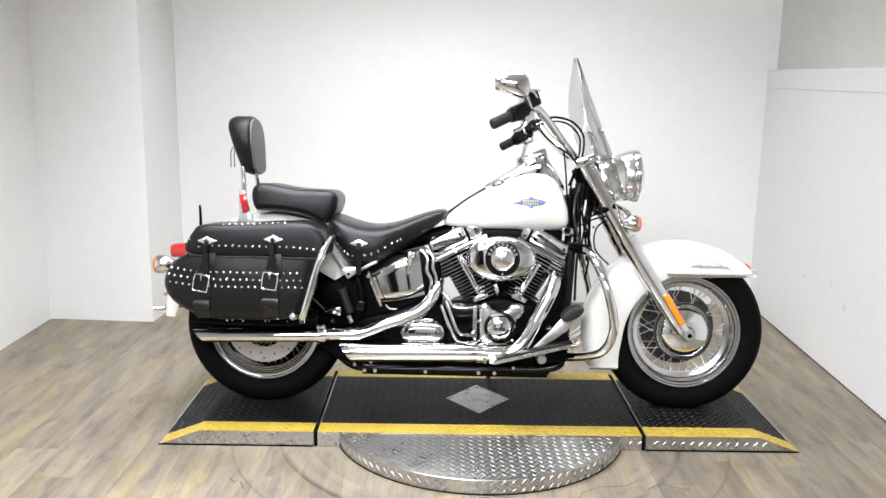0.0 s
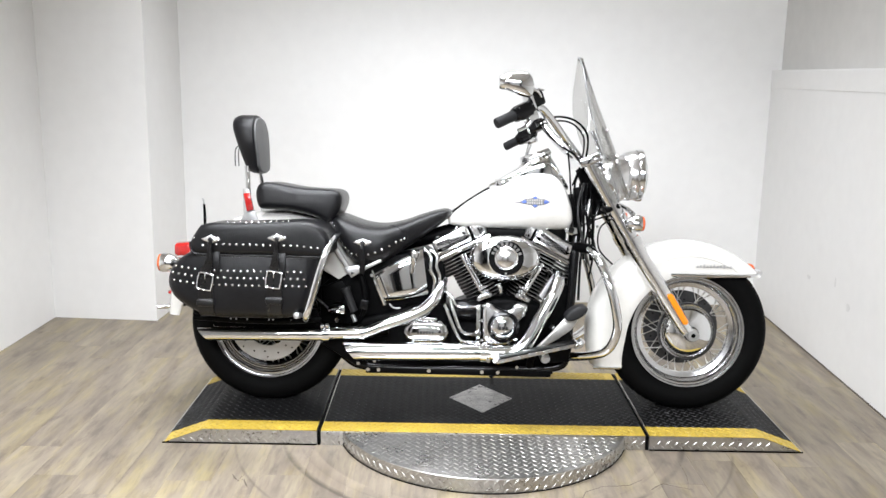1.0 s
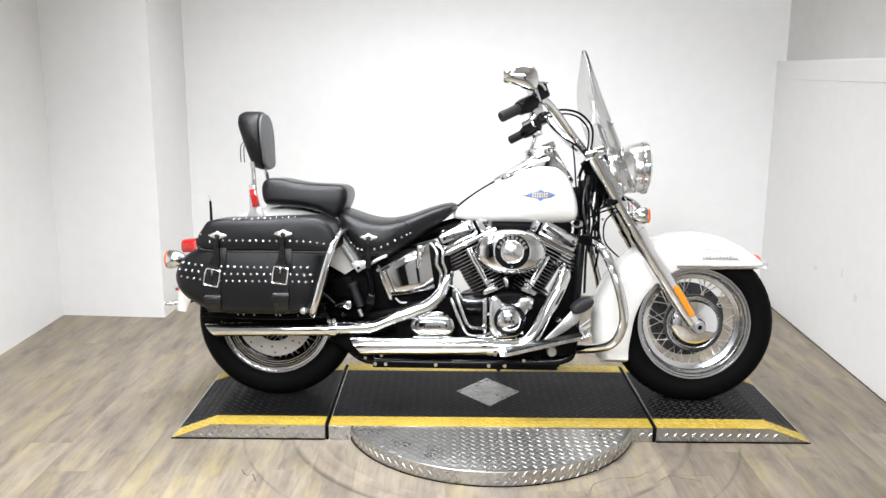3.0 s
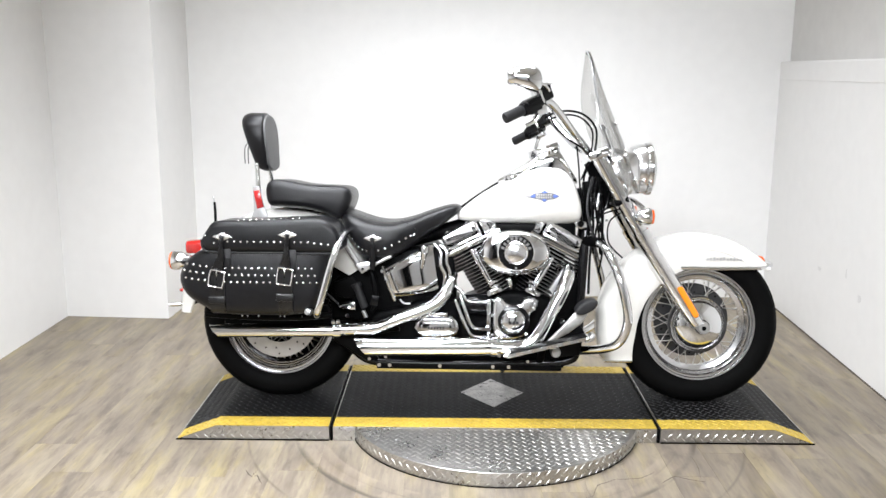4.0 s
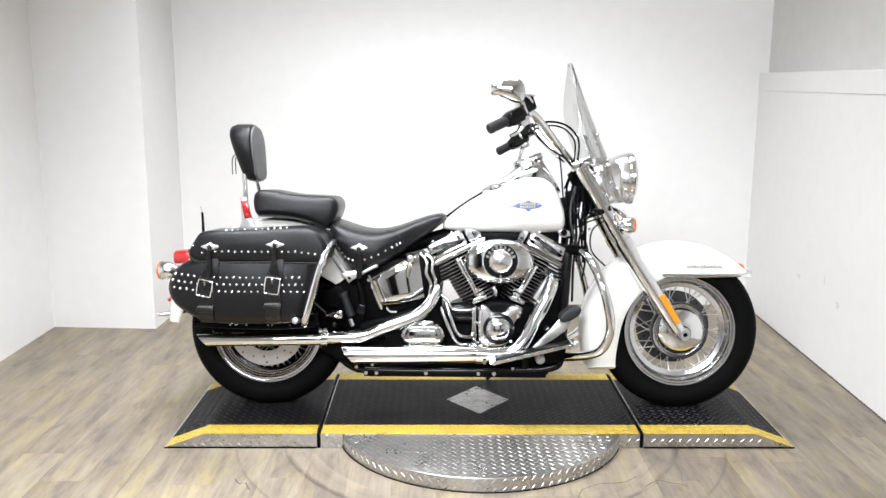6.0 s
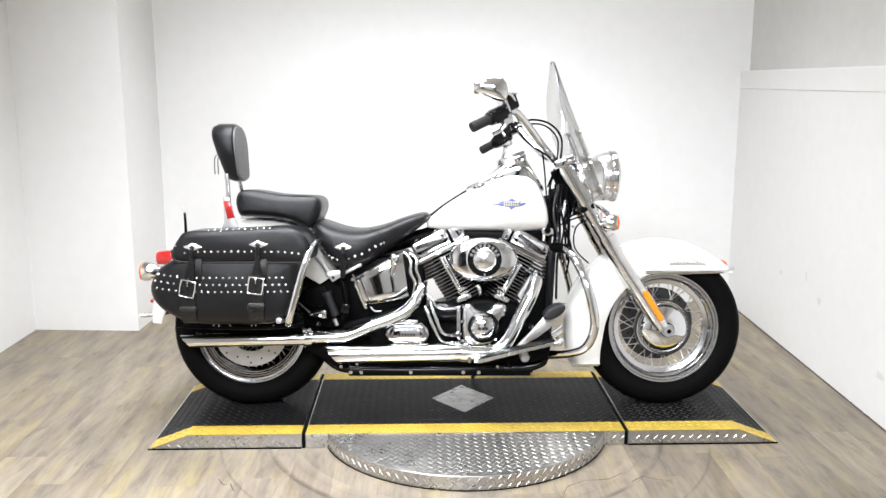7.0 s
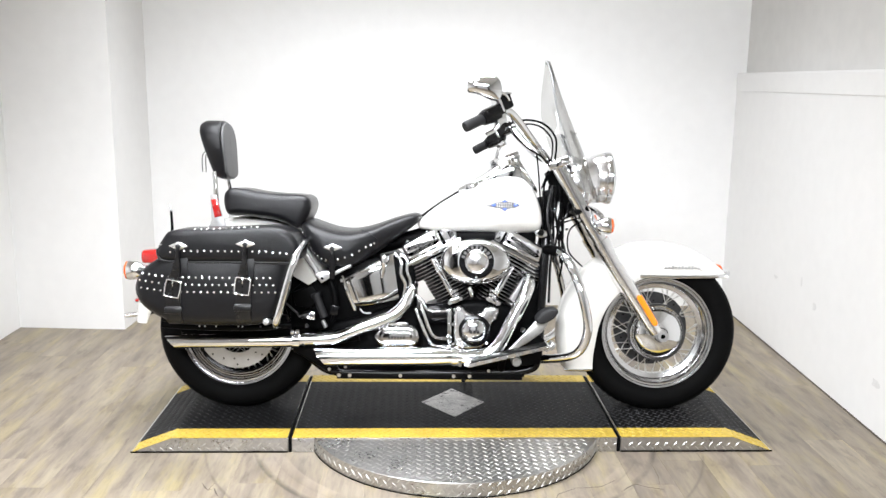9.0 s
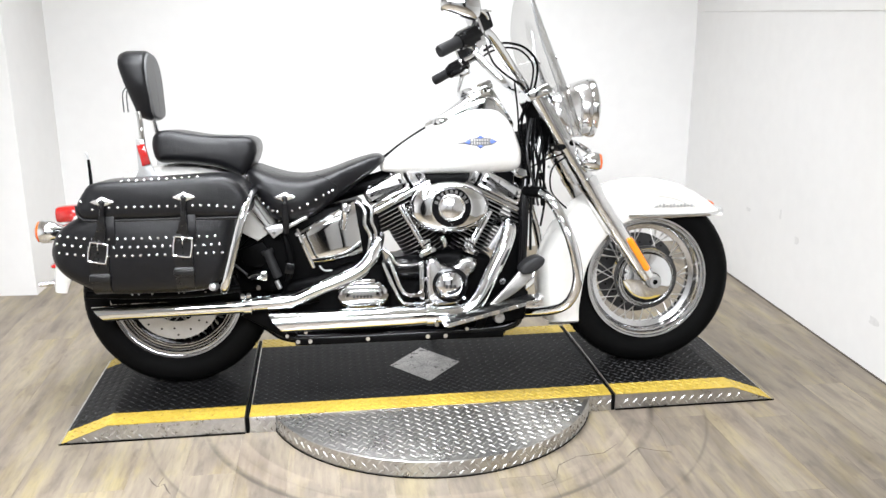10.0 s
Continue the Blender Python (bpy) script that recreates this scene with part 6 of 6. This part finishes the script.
part("fitting", tube([(-0.492, -0.142, 0.350), (-0.480, -0.144, 0.324)], 0.008, 8, 1), M_BRUSHED, inner)
part("caliper", slab([(-0.581, 0.370), (-0.55, 0.378), (-0.545, 0.366), (-0.575, 0.360)], -0.15, -0.11, 0.004), M_BRUSHED, inner)
part("belt_guard", slab([(-0.60, 0.265), (-0.53, 0.262), (-0.43, 0.17), (-0.47, 0.158), (-0.60, 0.235)], -0.16, -0.14, 0.006), M_BLACK, inner)

# engine guard, floorboards, pedal, side stand
for s in (-1, 1):
    gd = part("engine_guard", tube([(0.352, s * 0.09, 0.620), (0.385, s * 0.13, 0.618), (0.412, s * 0.20, 0.590), (0.445, s * 0.26, 0.51), (0.472, s * 0.275, 0.41), (0.478, s * 0.27, 0.33), (0.452, s * 0.25, 0.262), (0.40, s * 0.20, 0.228), (0.31, s * 0.12, 0.205)], 0.0165, 16), M_CHROME, bike, "curved chrome engine guard bar")
    part("guard_clamp", tube([(0.345, s * 0.092, 0.620), (0.39, s * 0.135, 0.617)], 0.020, 14, 1), M_BLACK, gd)
    fb = part("floorboard", slab([(0.035, 0.222), (0.05, 0.216), (0.19, 0.250), (0.333, 0.285), (0.345, 0.293), (0.33, 0.296), (0.19, 0.262), (0.05, 0.229)], s * 0.335, s * 0.245, 0.004), M_CHROME, bike, "chrome footboard with a ribbed edge")
    part("rubber_mat", turned(box(-0.14, 0.14, min(s * 0.325, s * 0.25), max(s * 0.325, s * 0.25), 0, 0.007, 0.003), Matrix.Translation((0.195, 0, 0.2590)) @ Matrix.Rotation(radians(-13.5), 4, "Y")), M_BLACK, fb, "black rubber footboard mat")
    for i in range(10):
        part("edge_rib", turned(box(-0.01405, 0.01405, -0.0010, 0.0010, -0.0058, 0.0058, 0), Matrix.Translation((0.062 + 0.0275 * i, s * 0.3354, 0.2275 + 0.00663 * i)) @ Matrix.Rotation(radians(-13.5), 4, "Y") @ Matrix.Rotation(radians(2.5 if i % 2 else -2.5), 4, "X")), M_DISC, fb)
    part("end_bracket", slab([(0.325, 0.272), (0.352, 0.280), (0.360, 0.300), (0.346, 0.306), (0.336, 0.292)], s * 0.32, s * 0.26, 0.004), M_BRUSHED, fb, "satin floorboard end bracket")
    part("mount", tube([(0.18, s * 0.26, 0.245), (0.178, s * 0.20, 0.21), (0.18, s * 0.13, 0.17)], 0.014, 12), M_BLACK, fb)
    part("pivot", lathe([(0.001, s * 0.262), (0.008, s * 0.262), (0.009, s * 0.256), (0.015, s * 0.256), (0.018, s * 0.250), (0.018, s * 0.21), (0.001, s * 0.21)], (0.226, 0, 0.222), "y", 20), M_BRUSHED, fb, "round satin pivot", angle=30)
ped = part("brake_pedal", slab([(0.198, 0.264), (0.222, 0.263), (0.272, 0.292), (0.318, 0.326), (0.342, 0.362), (0.334, 0.378), (0.300, 0.376), (0.250, 0.318)], -0.235, -0.222, 0.004), M_LUG_BRIGHT, bike, "satin brake pedal with rubber pad")
padshape = []
for i in range(24):
    a = 2 * math.pi * i / 24
    u, v = 0.044 * math.cos(a), 0.020 * math.sin(a)
    padshape.append((0.333 + u * 0.87 - v * 0.5, 0.393 + u * 0.5 + v * 0.87))
part("pad", slab(padshape, -0.275, -0.195, 0.008, smooth=0), M_GRIP, ped, "oval black rubber pad")
part("linkage", slab([(0.235, 0.19), (0.32, 0.20), (0.335, 0.29), (0.31, 0.325), (0.255, 0.285), (0.20, 0.24)], -0.19, -0.12, 0.006), M_BLACK, ped)
for x, z in ((0.275, 0.215), (0.13, 0.17)):
    put_bolt(ped, (x, -0.165, z), scale=1.1)
# added black panel filling the space between front header and frame
part("pipe_gap_filler", slab([(0.18, 0.19), (0.312, 0.19), (0.322, 0.30), (0.325, 0.47), (0.300, 0.485), (0.24, 0.40)], -0.10, -0.085, 0.004), M_BLACK, fr)
put_bolt(fr, (0.262, -0.102, 0.315), scale=1.9)
part("side_stand", tube([(0.12, 0.14, 0.15), (0.09, 0.20, 0.09), (0.05, 0.262, 0.035)], 0.011, 10), M_CHROME, bike, "chrome side stand, folded out")
for s in (-1, 1):
    part("wheel_spacer", tube([(RX, s * 0.07, AZ), (RX, s * 0.145, AZ)], 0.022, 16, 1), M_CHROME, fr)

# ---- floor planks, laid last ----
rng = random.Random(5)
plank_meshes = {}
PW, PL = 0.15, 1.22


def plank(x0, x1, y0, y1):
    w, ln = round(x1 - x0, 3), round(y1 - y0, 3)
    if (w, ln) not in plank_meshes:
        e = 0.00012
        rings = [[(e + i, e + i, z), (w - e - i, e + i, z), (w - e - i, ln - e - i, z), (e + i, ln - e - i, z)] for i, z in ((0, -0.004), (0, -0.0004), (0.0003, 0))]
        plank_meshes[w, ln] = mesh_from(grid_mesh(rings), "plank", M_PLANK, smooth=False)
    o = new("plank", plank_meshes[w, ln])
    o.parent = floor
    o.location = (x0, y0, 0)


xs = WEST
while xs < 1.74:
    ys = SOUTH - rng.uniform(0, PL)
    while ys < BACK:
        a, b = max(ys, SOUTH), min(ys + PL, BACK)
        if b - a > 0.02:
            plank(xs, min(xs + PW, 1.98), a, b)
        ys += PL
    xs += PW

# cracks and torn edges in the vinyl
for line, w in (([(0.246, -0.788), (0.297, -0.761), (0.310, -0.72), (0.323, -0.686), (0.39, -0.643), (0.43, -0.641), (0.479, -0.633), (0.535, -0.585)], 0.0016),
                ([(0.536, -0.671), (0.565, -0.640), (0.595, -0.617), (0.634, -0.639), (0.683, -0.656)], 0.0022),
                ([(-0.857, -0.596), (-0.840, -0.63), (-0.825, -0.648), (-0.808, -0.637), (-0.795, -0.67), (-0.78, -0.698)], 0.0025),
                ([(-0.815, -0.600), (-0.822, -0.622), (-0.825, -0.648)], 0.002),
                ([(0.689, -0.453), (0.692, -0.51), (0.69, -0.557), (0.675, -0.64)], 0.0010)):
    pts = [Vector((x, y, 0)) for x, y in line]
    rings = []
    for i, p in enumerate(pts):
        d = (pts[min(i + 1, len(pts) - 1)] - pts[max(i - 1, 0)]).normalized()
        side = Vector((-d.y, d.x, 0)) * w * 0.7 * (1 + 0.5 * math.sin(2.3 * i + len(pts))) * (0.3 if i in (0, len(pts) - 1) else 1)
        rings.append([p - side + Vector((0, 0, 0.0002)), p + side + Vector((0, 0, 0.0002)), p + side + Vector((0, 0, 0.0006)), p - side + Vector((0, 0, 0.0006))])
    part("crack", grid_mesh(rings), M_CRACK, floor, smooth=False)
